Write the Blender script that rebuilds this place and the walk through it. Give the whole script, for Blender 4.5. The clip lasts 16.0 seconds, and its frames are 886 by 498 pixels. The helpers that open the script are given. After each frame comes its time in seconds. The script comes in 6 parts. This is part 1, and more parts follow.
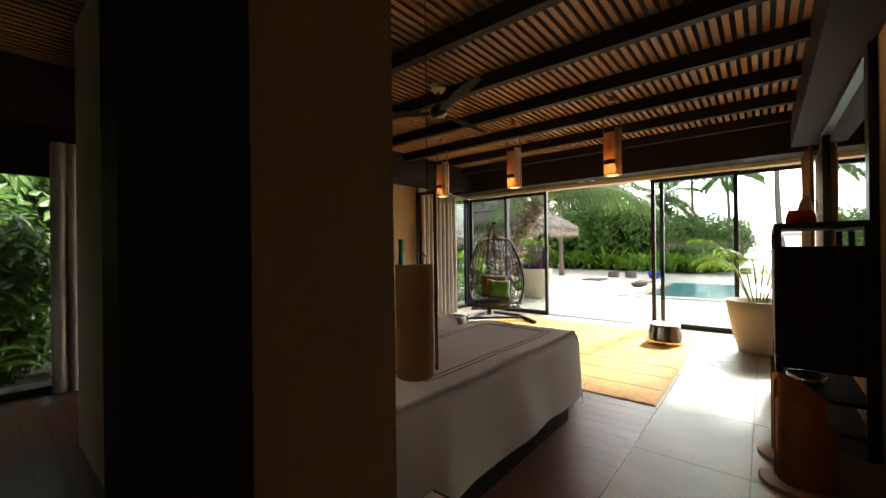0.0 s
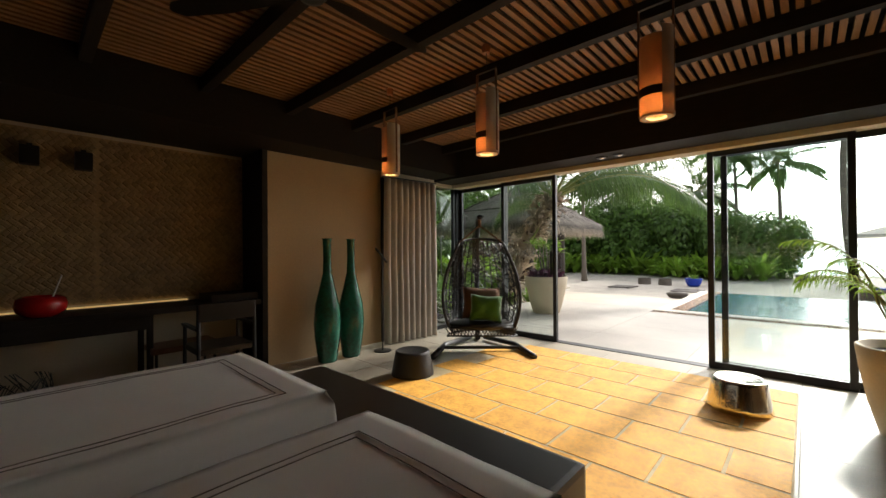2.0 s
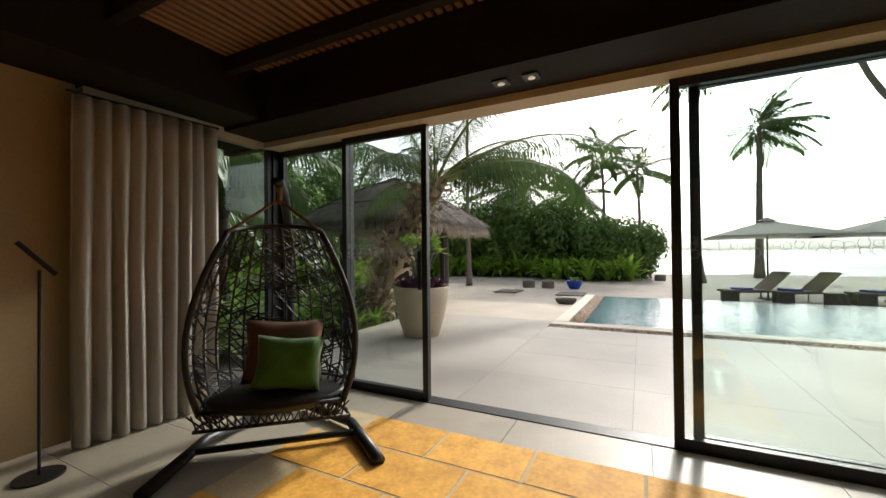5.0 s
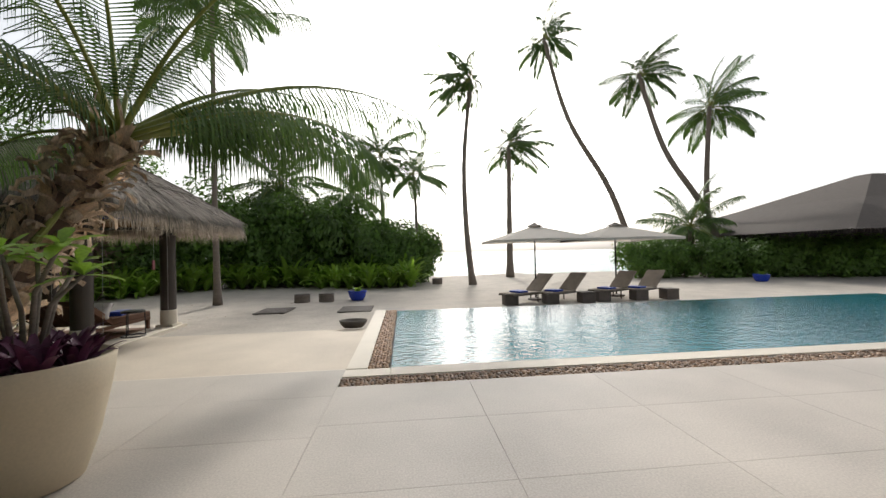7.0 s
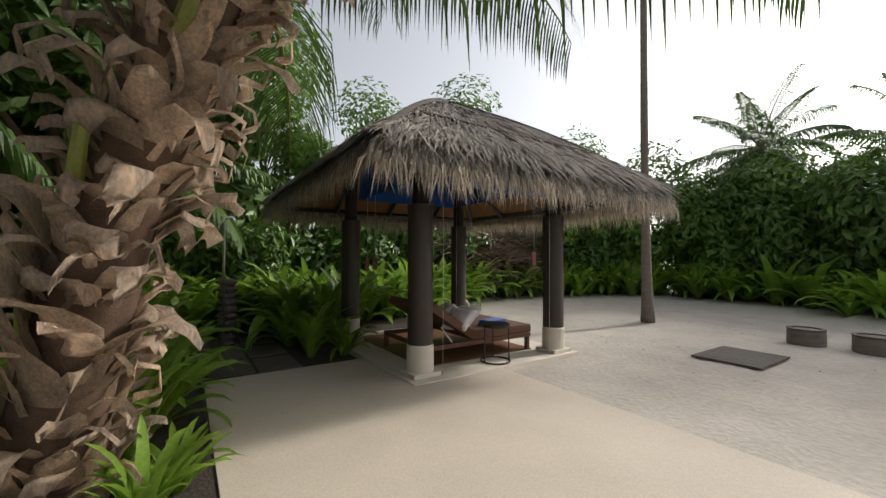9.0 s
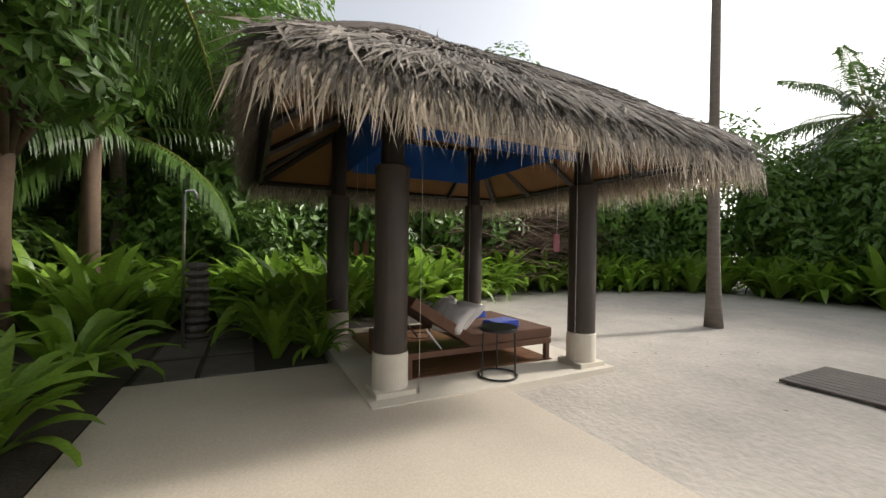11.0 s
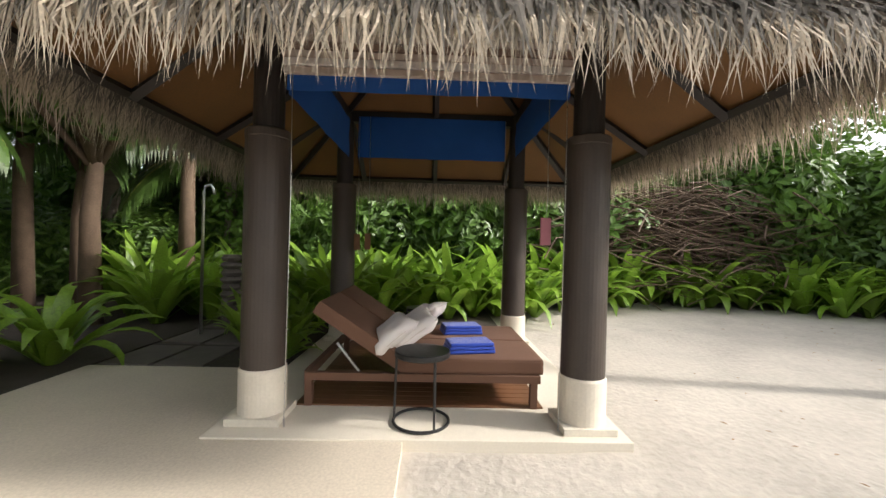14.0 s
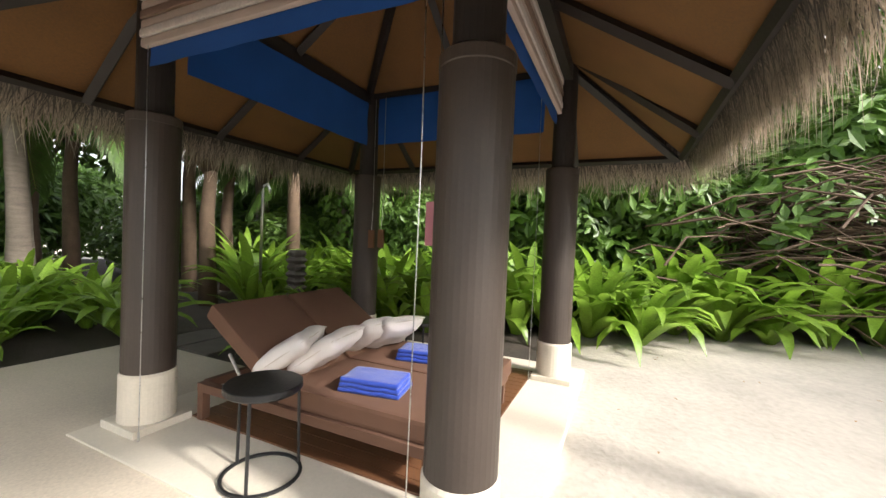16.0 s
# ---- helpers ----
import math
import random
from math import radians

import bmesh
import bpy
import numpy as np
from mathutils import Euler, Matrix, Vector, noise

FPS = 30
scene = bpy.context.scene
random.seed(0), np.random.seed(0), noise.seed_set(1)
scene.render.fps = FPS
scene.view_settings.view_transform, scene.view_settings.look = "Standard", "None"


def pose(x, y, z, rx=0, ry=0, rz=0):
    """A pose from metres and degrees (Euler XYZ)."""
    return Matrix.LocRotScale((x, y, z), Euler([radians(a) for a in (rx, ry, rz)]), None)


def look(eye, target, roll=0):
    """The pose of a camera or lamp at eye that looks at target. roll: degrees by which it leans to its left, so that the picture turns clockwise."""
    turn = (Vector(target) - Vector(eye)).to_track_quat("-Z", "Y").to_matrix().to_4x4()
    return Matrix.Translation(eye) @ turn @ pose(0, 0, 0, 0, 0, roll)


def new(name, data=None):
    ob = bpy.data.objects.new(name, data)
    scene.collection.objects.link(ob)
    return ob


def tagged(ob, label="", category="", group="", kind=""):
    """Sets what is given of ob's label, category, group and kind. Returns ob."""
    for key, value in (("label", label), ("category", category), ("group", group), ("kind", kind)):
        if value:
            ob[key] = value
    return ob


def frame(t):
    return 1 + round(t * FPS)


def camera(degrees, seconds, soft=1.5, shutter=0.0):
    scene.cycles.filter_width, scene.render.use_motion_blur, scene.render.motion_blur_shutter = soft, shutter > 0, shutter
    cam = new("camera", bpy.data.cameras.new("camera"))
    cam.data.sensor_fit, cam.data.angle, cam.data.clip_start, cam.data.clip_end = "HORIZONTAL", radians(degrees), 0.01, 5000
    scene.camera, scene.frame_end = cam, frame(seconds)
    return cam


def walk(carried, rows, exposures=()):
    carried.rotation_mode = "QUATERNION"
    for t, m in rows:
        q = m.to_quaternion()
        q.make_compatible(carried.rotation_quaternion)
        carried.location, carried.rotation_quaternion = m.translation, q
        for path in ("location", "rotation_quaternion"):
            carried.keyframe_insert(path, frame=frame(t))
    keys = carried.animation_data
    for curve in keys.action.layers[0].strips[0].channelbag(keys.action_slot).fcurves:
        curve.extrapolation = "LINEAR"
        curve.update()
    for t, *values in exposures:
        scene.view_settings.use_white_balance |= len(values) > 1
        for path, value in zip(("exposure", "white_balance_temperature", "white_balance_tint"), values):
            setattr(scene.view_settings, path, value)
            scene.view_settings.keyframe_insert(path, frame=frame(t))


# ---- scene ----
cam = camera(97.3, 16.0)
PATH = [
    (0, (3.40, -7.47, 1.35), (2.128, -5.927, 1.352), -0.7),
    (0.5, (3.12, -6.83, 1.36), (2.104, -5.107, 1.365), -0.7),
    (1, (2.936, -6.168, 1.361), (1.734, -4.57, 1.372), -0.4),
    (1.5, (2.82, -5.8, 1.376), (1.521, -4.28, 1.384), -0.4),
    (2, (2.743, -5.449, 1.373), (1.379, -3.986, 1.383), -0.4),
    (2.5, (2.621, -5.076, 1.36), (1.213, -3.656, 1.378), -0.3),
    (3, (2.475, -4.708, 1.376), (1.048, -3.306, 1.391), -0.3),
    (5.5, (1.56, -2.81, 1.325), (0.837, -0.945, 1.346), -0.7),
    (6, (1.41, -2.411, 1.329), (0.884, -0.481, 1.349), -0.7),
    (6.5, (1.131, -1.282, 1.367), (1.024, 0.715, 1.388), -0.5),
    (7, (0.958, -0.345, 1.428), (1.153, 1.627, 1.446), -1.3),
    (7.5, (0.797, 0.855, 1.421), (0.785, 2.815, 1.436), -1.0),
    (8, (0.464, 2.222, 1.306), (-0.402, 4.044, 1.346), -0.5),
    (8.5, (0.015, 3.518, 1.319), (-1.383, 4.948, 1.362), -0.3),
    (9, (-0.376, 4.466, 1.314), (-2.044, 5.569, 1.358), 0.1),
    (11.5, (-1.145, 6.014, 1.203), (-2.963, 6.848, 1.201), 0.9),
    (12, (-1.189, 6.503, 1.202), (-3.053, 7.23, 1.203), 1.0),
    (12.5, (-1.26, 6.935, 1.21), (-3.166, 7.541, 1.212), 1.0),
    (13, (-1.371, 7.334, 1.21), (-3.322, 7.775, 1.211), 1.4),
    (13.5, (-1.516, 7.71, 1.211), (-3.5, 7.963, 1.198), 1.5),
    (14, (-1.66, 8.101, 1.155), (-3.66, 8.148, 1.146), 1.5),
    (14.5, (-1.855, 8.492, 1.127), (-3.848, 8.329, 1.113), 1.8),
    (15, (-2.105, 8.879, 1.146), (-4.071, 8.515, 1.13), 2.1),
    (15.5, (-2.385, 9.219, 1.171), (-4.306, 8.664, 1.144), 2.2),
    (16, (-2.955, 9.768, 1.221), (-4.772, 8.935, 1.174), 2.4),
]
walk(cam, [(t, look(eye, target, roll)) for t, eye, target, roll in PATH],
     [(0, 1.4), (0.6, 1.0), (1.5, 0.55), (3.0, 0.3), (5.5, -0.3), (6.2, -0.4), (7.0, -0.5), (8.0, -0.5), (9.0, -0.4), (11.5, 0.1), (13.5, 0.5), (14.5, 0.65), (16, 0.9)])

# ---- light ----
SUN_ELEV, SUN_AZ = 33.0, 8.0      # degrees above the sea, degrees from +y towards +x
world = bpy.data.worlds.new("world")
scene.world = world
world.use_nodes = True
wn = world.node_tree
sky = wn.nodes.new("ShaderNodeTexSky")
sky.sky_type = 'NISHITA'
sky.sun_disc = False
sky.sun_elevation = radians(SUN_ELEV)
sky.sun_rotation = radians(SUN_AZ)
sky.air_density, sky.dust_density, sky.ozone_density = 1.0, 4.0, 1.0
pale = wn.nodes.new("ShaderNodeHueSaturation")
pale.inputs["Saturation"].default_value = 0.28
wn.links.new(sky.outputs[0], pale.inputs["Color"])
wn.links.new(pale.outputs[0], wn.nodes["Background"].inputs[0])
wn.nodes["Background"].inputs[1].default_value = 0.26
sun_data = bpy.data.lights.new("sun", 'SUN')
sun_data.energy, sun_data.angle, sun_data.color = 3.4, radians(5.0), (1.0, 0.95, 0.88)
sun = new("sun", sun_data)
_e, _a = radians(SUN_ELEV), radians(SUN_AZ)
sun_way = Vector((math.sin(_a) * math.cos(_e), math.cos(_a) * math.cos(_e), math.sin(_e)))
sun.matrix_world = look(sun_way * 60, (0, 0, 0))

# ---- materials ----


def material(name, colour, rough=0.6, metal=0.0, vary=0.25, scale=6.0, fine=60.0, bump=0.15, stretch=(1, 1, 1), tint=None, per_object=0.0, spec=0.5, sheen=0.0, through_light=0.0, dist=0.01):
    """A surface with broad stains, fine grain and relief, in metres of the object's own space."""
    m = bpy.data.materials.new(name)
    m.use_nodes = True
    nt = m.node_tree
    N, L = nt.nodes.new, nt.links.new
    b = nt.nodes["Principled BSDF"]
    geo = N("ShaderNodeNewGeometry")
    mp = N("ShaderNodeMapping")
    mp.inputs["Scale"].default_value = stretch
    L(geo.outputs["Position"], mp.inputs[0])
    big, small = N("ShaderNodeTexNoise"), N("ShaderNodeTexNoise")
    big.inputs["Scale"].default_value, big.inputs["Detail"].default_value = scale, 4
    small.inputs["Scale"].default_value, small.inputs["Detail"].default_value = fine, 5
    L(mp.outputs[0], big.inputs[0]), L(mp.outputs[0], small.inputs[0])
    ramp = N("ShaderNodeMix")
    ramp.data_type = 'RGBA'
    dark = tint or tuple(c * (1 - vary) for c in colour)
    ramp.inputs["A"].default_value = (*dark, 1)
    ramp.inputs["B"].default_value = (*[min(1, c * (1 + 0.5 * vary)) for c in colour], 1)
    mid = N("ShaderNodeMapRange")
    mid.inputs["From Min"].default_value, mid.inputs["From Max"].default_value = 0.3, 0.7
    add = N("ShaderNodeMath")
    add.operation = 'MULTIPLY_ADD'
    L(small.outputs["Fac"], add.inputs[0])
    add.inputs[1].default_value = 0.5
    half = N("ShaderNodeMath")
    half.operation = 'MULTIPLY'
    half.inputs[1].default_value = 0.5
    L(big.outputs["Fac"], half.inputs[0])
    L(half.outputs[0], add.inputs[2])
    L(add.outputs[0], mid.inputs[0])
    L(mid.outputs[0], ramp.inputs["Factor"])
    out = ramp.outputs["Result"]
    if per_object:
        info, hsv, rng = N("ShaderNodeObjectInfo"), N("ShaderNodeHueSaturation"), N("ShaderNodeMapRange")
        isl = N("ShaderNodeMath")
        isl.operation = 'ADD'
        L(info.outputs["Random"], isl.inputs[0])
        L(geo.outputs["Random Per Island"], isl.inputs[1])
        rng.inputs["From Max"].default_value = 2.0
        rng.inputs["To Min"].default_value, rng.inputs["To Max"].default_value = 1 - per_object, 1 + per_object
        L(isl.outputs[0], rng.inputs[0])
        L(rng.outputs[0], hsv.inputs["Value"])
        L(out, hsv.inputs["Color"])
        out = hsv.outputs[0]
    L(out, b.inputs["Base Color"])
    rr = N("ShaderNodeMapRange")
    rr.inputs["To Min"].default_value, rr.inputs["To Max"].default_value = max(0.02, rough - 0.1), min(1, rough + 0.1)
    L(small.outputs["Fac"], rr.inputs[0])
    L(rr.outputs[0], b.inputs["Roughness"])
    b.inputs["Metallic"].default_value = metal
    b.inputs["Specular IOR Level"].default_value = spec
    b.inputs["Sheen Weight"].default_value = sheen
    if bump:
        bp = N("ShaderNodeBump")
        bp.inputs["Strength"].default_value, bp.inputs["Distance"].default_value = bump, dist
        L(add.outputs[0], bp.inputs["Height"])
        L(bp.outputs[0], b.inputs["Normal"])
    if through_light:
        tr, mix = N("ShaderNodeBsdfTranslucent"), N("ShaderNodeMixShader")
        L(out, tr.inputs[0])
        mix.inputs[0].default_value = through_light
        L(b.outputs[0], mix.inputs[1]), L(tr.outputs[0], mix.inputs[2])
        L(mix.outputs[0], nt.nodes["Material Output"].inputs["Surface"])
    return m


def glass(name, colour=(0.93, 0.97, 0.96), rough=0.0):
    """A thin pane: clear, with a gloss that rises towards grazing view."""
    m = bpy.data.materials.new(name)
    m.use_nodes = True
    nt = m.node_tree
    N, L = nt.nodes.new, nt.links.new
    clear, gloss, mix, facing, power, rise = N("ShaderNodeBsdfTransparent"), N("ShaderNodeBsdfGlossy"), N("ShaderNodeMixShader"), N("ShaderNodeLayerWeight"), N("ShaderNodeMath"), N("ShaderNodeMapRange")
    clear.inputs[0].default_value = (*colour, 1)
    gloss.inputs["Roughness"].default_value = rough
    power.operation = 'POWER'
    power.inputs[1].default_value = 4.0
    facing.inputs[0].default_value = 0.5
    rise.inputs["To Min"].default_value, rise.inputs["To Max"].default_value = 0.06, 0.8
    L(facing.outputs["Facing"], power.inputs[0]), L(power.outputs[0], rise.inputs[0])
    L(rise.outputs[0], mix.inputs[0]), L(clear.outputs[0], mix.inputs[1]), L(gloss.outputs[0], mix.inputs[2])
    L(mix.outputs[0], nt.nodes["Material Output"].inputs["Surface"])
    return m


def glow(name, colour, strength):
    m = bpy.data.materials.new(name)
    m.use_nodes = True
    b = m.node_tree.nodes["Principled BSDF"]
    b.inputs["Base Color"].default_value = (*colour, 1)
    b.inputs["Emission Color"].default_value = (*colour, 1)
    b.inputs["Emission Strength"].default_value = strength
    return m


M = {}
M["dark_wood"] = material("dark_wood", (0.020, 0.014, 0.010), 0.7, spec=0.25, stretch=(1, 8, 8), vary=0.4, bump=0.1)
M["slat"] = material("slat_wood", (0.31, 0.16, 0.073), 0.6, stretch=(8, 1, 8), vary=0.4, per_object=0.2)
M["floor_wood"] = material("floor_wood", (0.15, 0.055, 0.028), 0.35, stretch=(1, 10, 1), vary=0.5, bump=0.06, per_object=0.25)
M["stone"] = material("floor_stone", (0.42, 0.37, 0.29), 0.42, vary=0.25, scale=2.5, fine=90, bump=0.05, per_object=0.06)
M["grout"] = material("grout", (0.22, 0.20, 0.17), 0.9)
M["plaster"] = material("plaster_tan", (0.50, 0.35, 0.19), 0.85, vary=0.12, scale=1.5, fine=40, bump=0.08)
M["plaster_pale"] = material("plaster_pale", (0.62, 0.52, 0.38), 0.85, vary=0.1, scale=1.5)
M["black_metal"] = material("black_metal", (0.012, 0.012, 0.013), 0.4, vary=0.2, bump=0.03)
M["grey_metal"] = material("brushed_metal", (0.55, 0.54, 0.52), 0.3, 1.0, bump=0.03)
M["chrome"] = material("hammered_chrome", (0.78, 0.72, 0.66), 0.12, 1.0, vary=0.15, scale=25, fine=45, bump=0.5, dist=0.004)
M["linen"] = material("white_linen", (0.72, 0.69, 0.66), 0.9, vary=0.06, scale=3, fine=300, bump=0.12, sheen=0.2, dist=0.003)
M["seam"] = material("grey_stitching", (0.24, 0.21, 0.19), 0.9)
M["leather"] = material("dark_leather", (0.020, 0.016, 0.014), 0.38, vary=0.3, scale=5, fine=160, bump=0.1, dist=0.003)
M["curtain"] = material("grey_curtain_cloth", (0.60, 0.54, 0.47), 0.95, vary=0.12, fine=200, bump=0.1, sheen=0.2, through_light=0.12)
M["curtain_brown"] = material("brown_curtain_cloth", (0.28, 0.17, 0.10), 0.95, vary=0.15, fine=200, bump=0.1, through_light=0.15)
M["green_glaze"] = material("green_glaze", (0.012, 0.13, 0.085), 0.15, vary=0.6, scale=4, fine=25, bump=0.04, tint=(0.02, 0.05, 0.03))
M["red_glaze"] = material("red_glaze", (0.45, 0.012, 0.012), 0.12, vary=0.1, bump=0.02)
M["blue_glaze"] = material("blue_glaze", (0.01, 0.045, 0.42), 0.18, vary=0.2, bump=0.03)
M["blue_cloth"] = material("blue_cloth", (0.012, 0.085, 0.34), 0.85, vary=0.2, scale=3, fine=200, bump=0.1, through_light=0.2)
M["towel"] = material("blue_towel", (0.015, 0.055, 0.40), 0.98, vary=0.25, scale=40, fine=250, bump=0.5, sheen=0.3)
M["green_cloth"] = material("green_velvet", (0.045, 0.16, 0.012), 0.8, vary=0.3, scale=10, fine=200, bump=0.2, sheen=0.3)
M["brown_cloth"] = material("brown_cushion_cloth", (0.17, 0.085, 0.045), 0.9, vary=0.25, fine=200, bump=0.2)
M["pale_cloth"] = material("pale_cushion_cloth", (0.62, 0.54, 0.47), 0.9, vary=0.12, fine=200, bump=0.15)
M["white_cushion"] = material("white_cushion_cloth", (0.78, 0.72, 0.68), 0.9, vary=0.08, scale=8, fine=220, bump=0.15)
M["rose_cloth"] = material("rose_cloth", (0.50, 0.20, 0.24), 0.9, vary=0.15, fine=200, bump=0.1)
M["mattress"] = material("brown_canvas", (0.145, 0.073, 0.045), 0.9, vary=0.15, scale=4, fine=250, bump=0.15)
M["weave"] = material("black_wicker", (0.014, 0.012, 0.011), 0.5, vary=0.3, bump=0.1)
M["rope"] = material("brown_rope", (0.20, 0.10, 0.05), 0.9, fine=150, bump=0.5)
M["shade"] = material("lamp_shade_cloth", (0.72, 0.52, 0.36), 0.9, vary=0.08, through_light=0.55)
M["shade_band"] = material("lamp_band", (0.05, 0.025, 0.015), 0.8)
M["bulb"] = glow("warm_bulb", (1.0, 0.52, 0.18), 14.0)
M["led"] = glow("desk_strip_light", (1.0, 0.66, 0.25), 0.3)
M["planter"] = material("cream_planter", (0.60, 0.50, 0.35), 0.6, vary=0.12, scale=3, fine=60, bump=0.1)
M["soil"] = material("soil", (0.035, 0.025, 0.018), 0.95, fine=80, bump=0.8)
M["copper"] = material("copper_paper", (0.42, 0.17, 0.07), 0.45, 0.4, vary=0.2, bump=0.03)
M["wood_mid"] = material("mid_wood", (0.17, 0.075, 0.035), 0.5, stretch=(1, 1, 8), vary=0.3)
M["terrace"] = material("terrace_stone", (0.47, 0.425, 0.37), 0.6, vary=0.34, scale=0.7, fine=70, bump=0.06, per_object=0.05)
M["terrace_sandy"] = material("sandy_terrace_stone", (0.58, 0.505, 0.405), 0.75, vary=0.25, scale=0.9, fine=60, bump=0.08)
M["coping"] = material("coping_stone", (0.66, 0.60, 0.50), 0.7, vary=0.1, scale=2, bump=0.06, per_object=0.04)
M["sand"] = material("sand", (0.49, 0.445, 0.385), 0.95, vary=0.22, scale=1.6, fine=16, bump=0.6, spec=0.2, dist=0.05)
M["pebble"] = material("pebbles", (0.40, 0.24, 0.13), 0.5, vary=0.5, scale=14, fine=60, bump=0.1, per_object=0.75)
M["pool_tile"] = material("pool_tile", (0.03, 0.20, 0.24), 0.4, vary=0.3, scale=2, fine=30, bump=0.02)
M["column"] = material("dark_brown_column", (0.052, 0.038, 0.030), 0.5, vary=0.25, scale=3, fine=80, bump=0.06)
M["column_dark"] = material("black_stained_post", (0.018, 0.013, 0.011), 0.6, vary=0.3)
M["footing"] = material("white_footing", (0.66, 0.60, 0.50), 0.8, vary=0.12, scale=5, bump=0.1)
M["roof_under"] = material("roof_underside", (0.16, 0.075, 0.022), 0.8, vary=0.3, scale=2)
M["thatch"] = material("grey_thatch", (0.20, 0.175, 0.15), 0.9, vary=0.5, scale=2, fine=40, bump=0.2, per_object=0.85, through_light=0.1)
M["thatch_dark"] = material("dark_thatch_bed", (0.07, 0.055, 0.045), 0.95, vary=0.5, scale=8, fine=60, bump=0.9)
M["thatch_pale"] = material("pale_thatch_ends", (0.44, 0.37, 0.29), 0.9, vary=0.4, scale=4, per_object=0.8, through_light=0.2)
M["leaf"] = material("lily_leaf", (0.25, 0.41, 0.05), 0.36, vary=0.35, scale=5, fine=40, bump=0.05, per_object=0.45, through_light=0.45)
M["leaf_dark"] = material("shrub_leaf", (0.12, 0.225, 0.035), 0.42, vary=0.4, scale=1.2, fine=30, bump=0.05, per_object=0.45, through_light=0.3)
M["frond"] = material("palm_frond", (0.075, 0.135, 0.028), 0.4, vary=0.4, scale=2, fine=30, bump=0.05, per_object=0.4, through_light=0.35)
M["frond_dry"] = material("dry_frond", (0.33, 0.20, 0.10), 0.8, vary=0.4, through_light=0.2)
M["rachis"] = material("palm_rachis", (0.22, 0.24, 0.05), 0.45, vary=0.3)
M["husk"] = material("palm_husk", (0.74, 0.60, 0.46), 0.85, vary=0.6, scale=9, fine=70, bump=0.5, per_object=0.45, stretch=(1, 1, 0.35), through_light=0.3)
M["husk_core"] = material("palm_trunk_fibre", (0.13, 0.08, 0.05), 0.95, vary=0.5, scale=8, fine=90, bump=0.8)
M["bark"] = material("palm_bark", (0.20, 0.165, 0.135), 0.9, vary=0.4, scale=4, fine=30, bump=0.6, stretch=(1, 1, 5))
M["purple_leaf"] = material("purple_leaf", (0.10, 0.02, 0.06), 0.5, vary=0.5, per_object=0.5)
M["umbrella_cloth"] = material("pale_canvas", (0.60, 0.56, 0.50), 0.9, vary=0.08, bump=0.05, through_light=0.3)
M["slate"] = material("dark_slate", (0.12, 0.10, 0.085), 0.8, vary=0.3, bump=0.2)
M["twig"] = material("dry_twigs", (0.13, 0.085, 0.055), 0.9, vary=0.4)
M["pane"] = glass("window_glass")
M["clear"] = glass("clear_glass", (0.85, 0.85, 0.85))
M["bed_soil"] = material("bed_soil", (0.055, 0.042, 0.032), 0.95, vary=0.5, scale=3, fine=40, bump=0.9, dist=0.03)

mirror = bpy.data.materials.new("mirror_glass")
mirror.use_nodes = True
mb = mirror.node_tree.nodes["Principled BSDF"]
mb.inputs["Metallic"].default_value, mb.inputs["Roughness"].default_value = 1.0, 0.02
mb.inputs["Base Color"].default_value = (0.75, 0.76, 0.75, 1)
M["mirror"] = mirror


def water(name, deep, scale, bump, dist):
    m = bpy.data.materials.new(name)
    m.use_nodes = True
    nt = m.node_tree
    N, L = nt.nodes.new, nt.links.new
    b = nt.nodes["Principled BSDF"]
    b.inputs["Base Color"].default_value = (*deep, 1)
    b.inputs["Roughness"].default_value = 0.06
    b.inputs["IOR"].default_value = 1.33
    geo, n1, n2, ad, bp = N("ShaderNodeNewGeometry"), N("ShaderNodeTexNoise"), N("ShaderNodeTexNoise"), N("ShaderNodeMath"), N("ShaderNodeBump")
    mp = N("ShaderNodeMapping")
    mp.inputs["Scale"].default_value = (1, 1.6, 1)
    L(geo.outputs["Position"], mp.inputs[0])
    n1.inputs["Scale"].default_value, n2.inputs["Scale"].default_value = scale, scale * 3.3
    n1.inputs["Detail"].default_value = 3
    L(mp.outputs[0], n1.inputs[0]), L(mp.outputs[0], n2.inputs[0])
    L(n1.outputs["Fac"], ad.inputs[0]), L(n2.outputs["Fac"], ad.inputs[1])
    L(ad.outputs[0], bp.inputs["Height"])
    bp.inputs["Strength"].default_value, bp.inputs["Distance"].default_value = bump, dist
    L(bp.outputs[0], b.inputs["Normal"])
    return m, nt, b


M["pool_water"], _nt, _b = water("pool_water", (0.02, 0.16, 0.20), 3.0, 0.35, 0.03)
M["sea_water"], _nt, _b = water("sea_water", (0.10, 0.38, 0.42), 0.8, 0.6, 0.2)

# ---- building blocks ----


def part(name, bm, mat, parent=None, label="", kind="", smooth=False):
    me = bpy.data.meshes.new(name)
    bm.to_mesh(me)
    bm.free()
    me.materials.append(M[mat] if isinstance(mat, str) else mat)
    if smooth:
        me.polygons.foreach_set("use_smooth", [True] * len(me.polygons))
    ob = new(name, me)
    if parent:
        ob.parent = parent
    return tagged(ob, label, "", "", kind)


def thing(name, label, category, m=None, group=""):
    ob = new(name)
    ob.empty_display_size = 0.1
    ob.matrix_basis = m or Matrix()
    return tagged(ob, label, category, group)


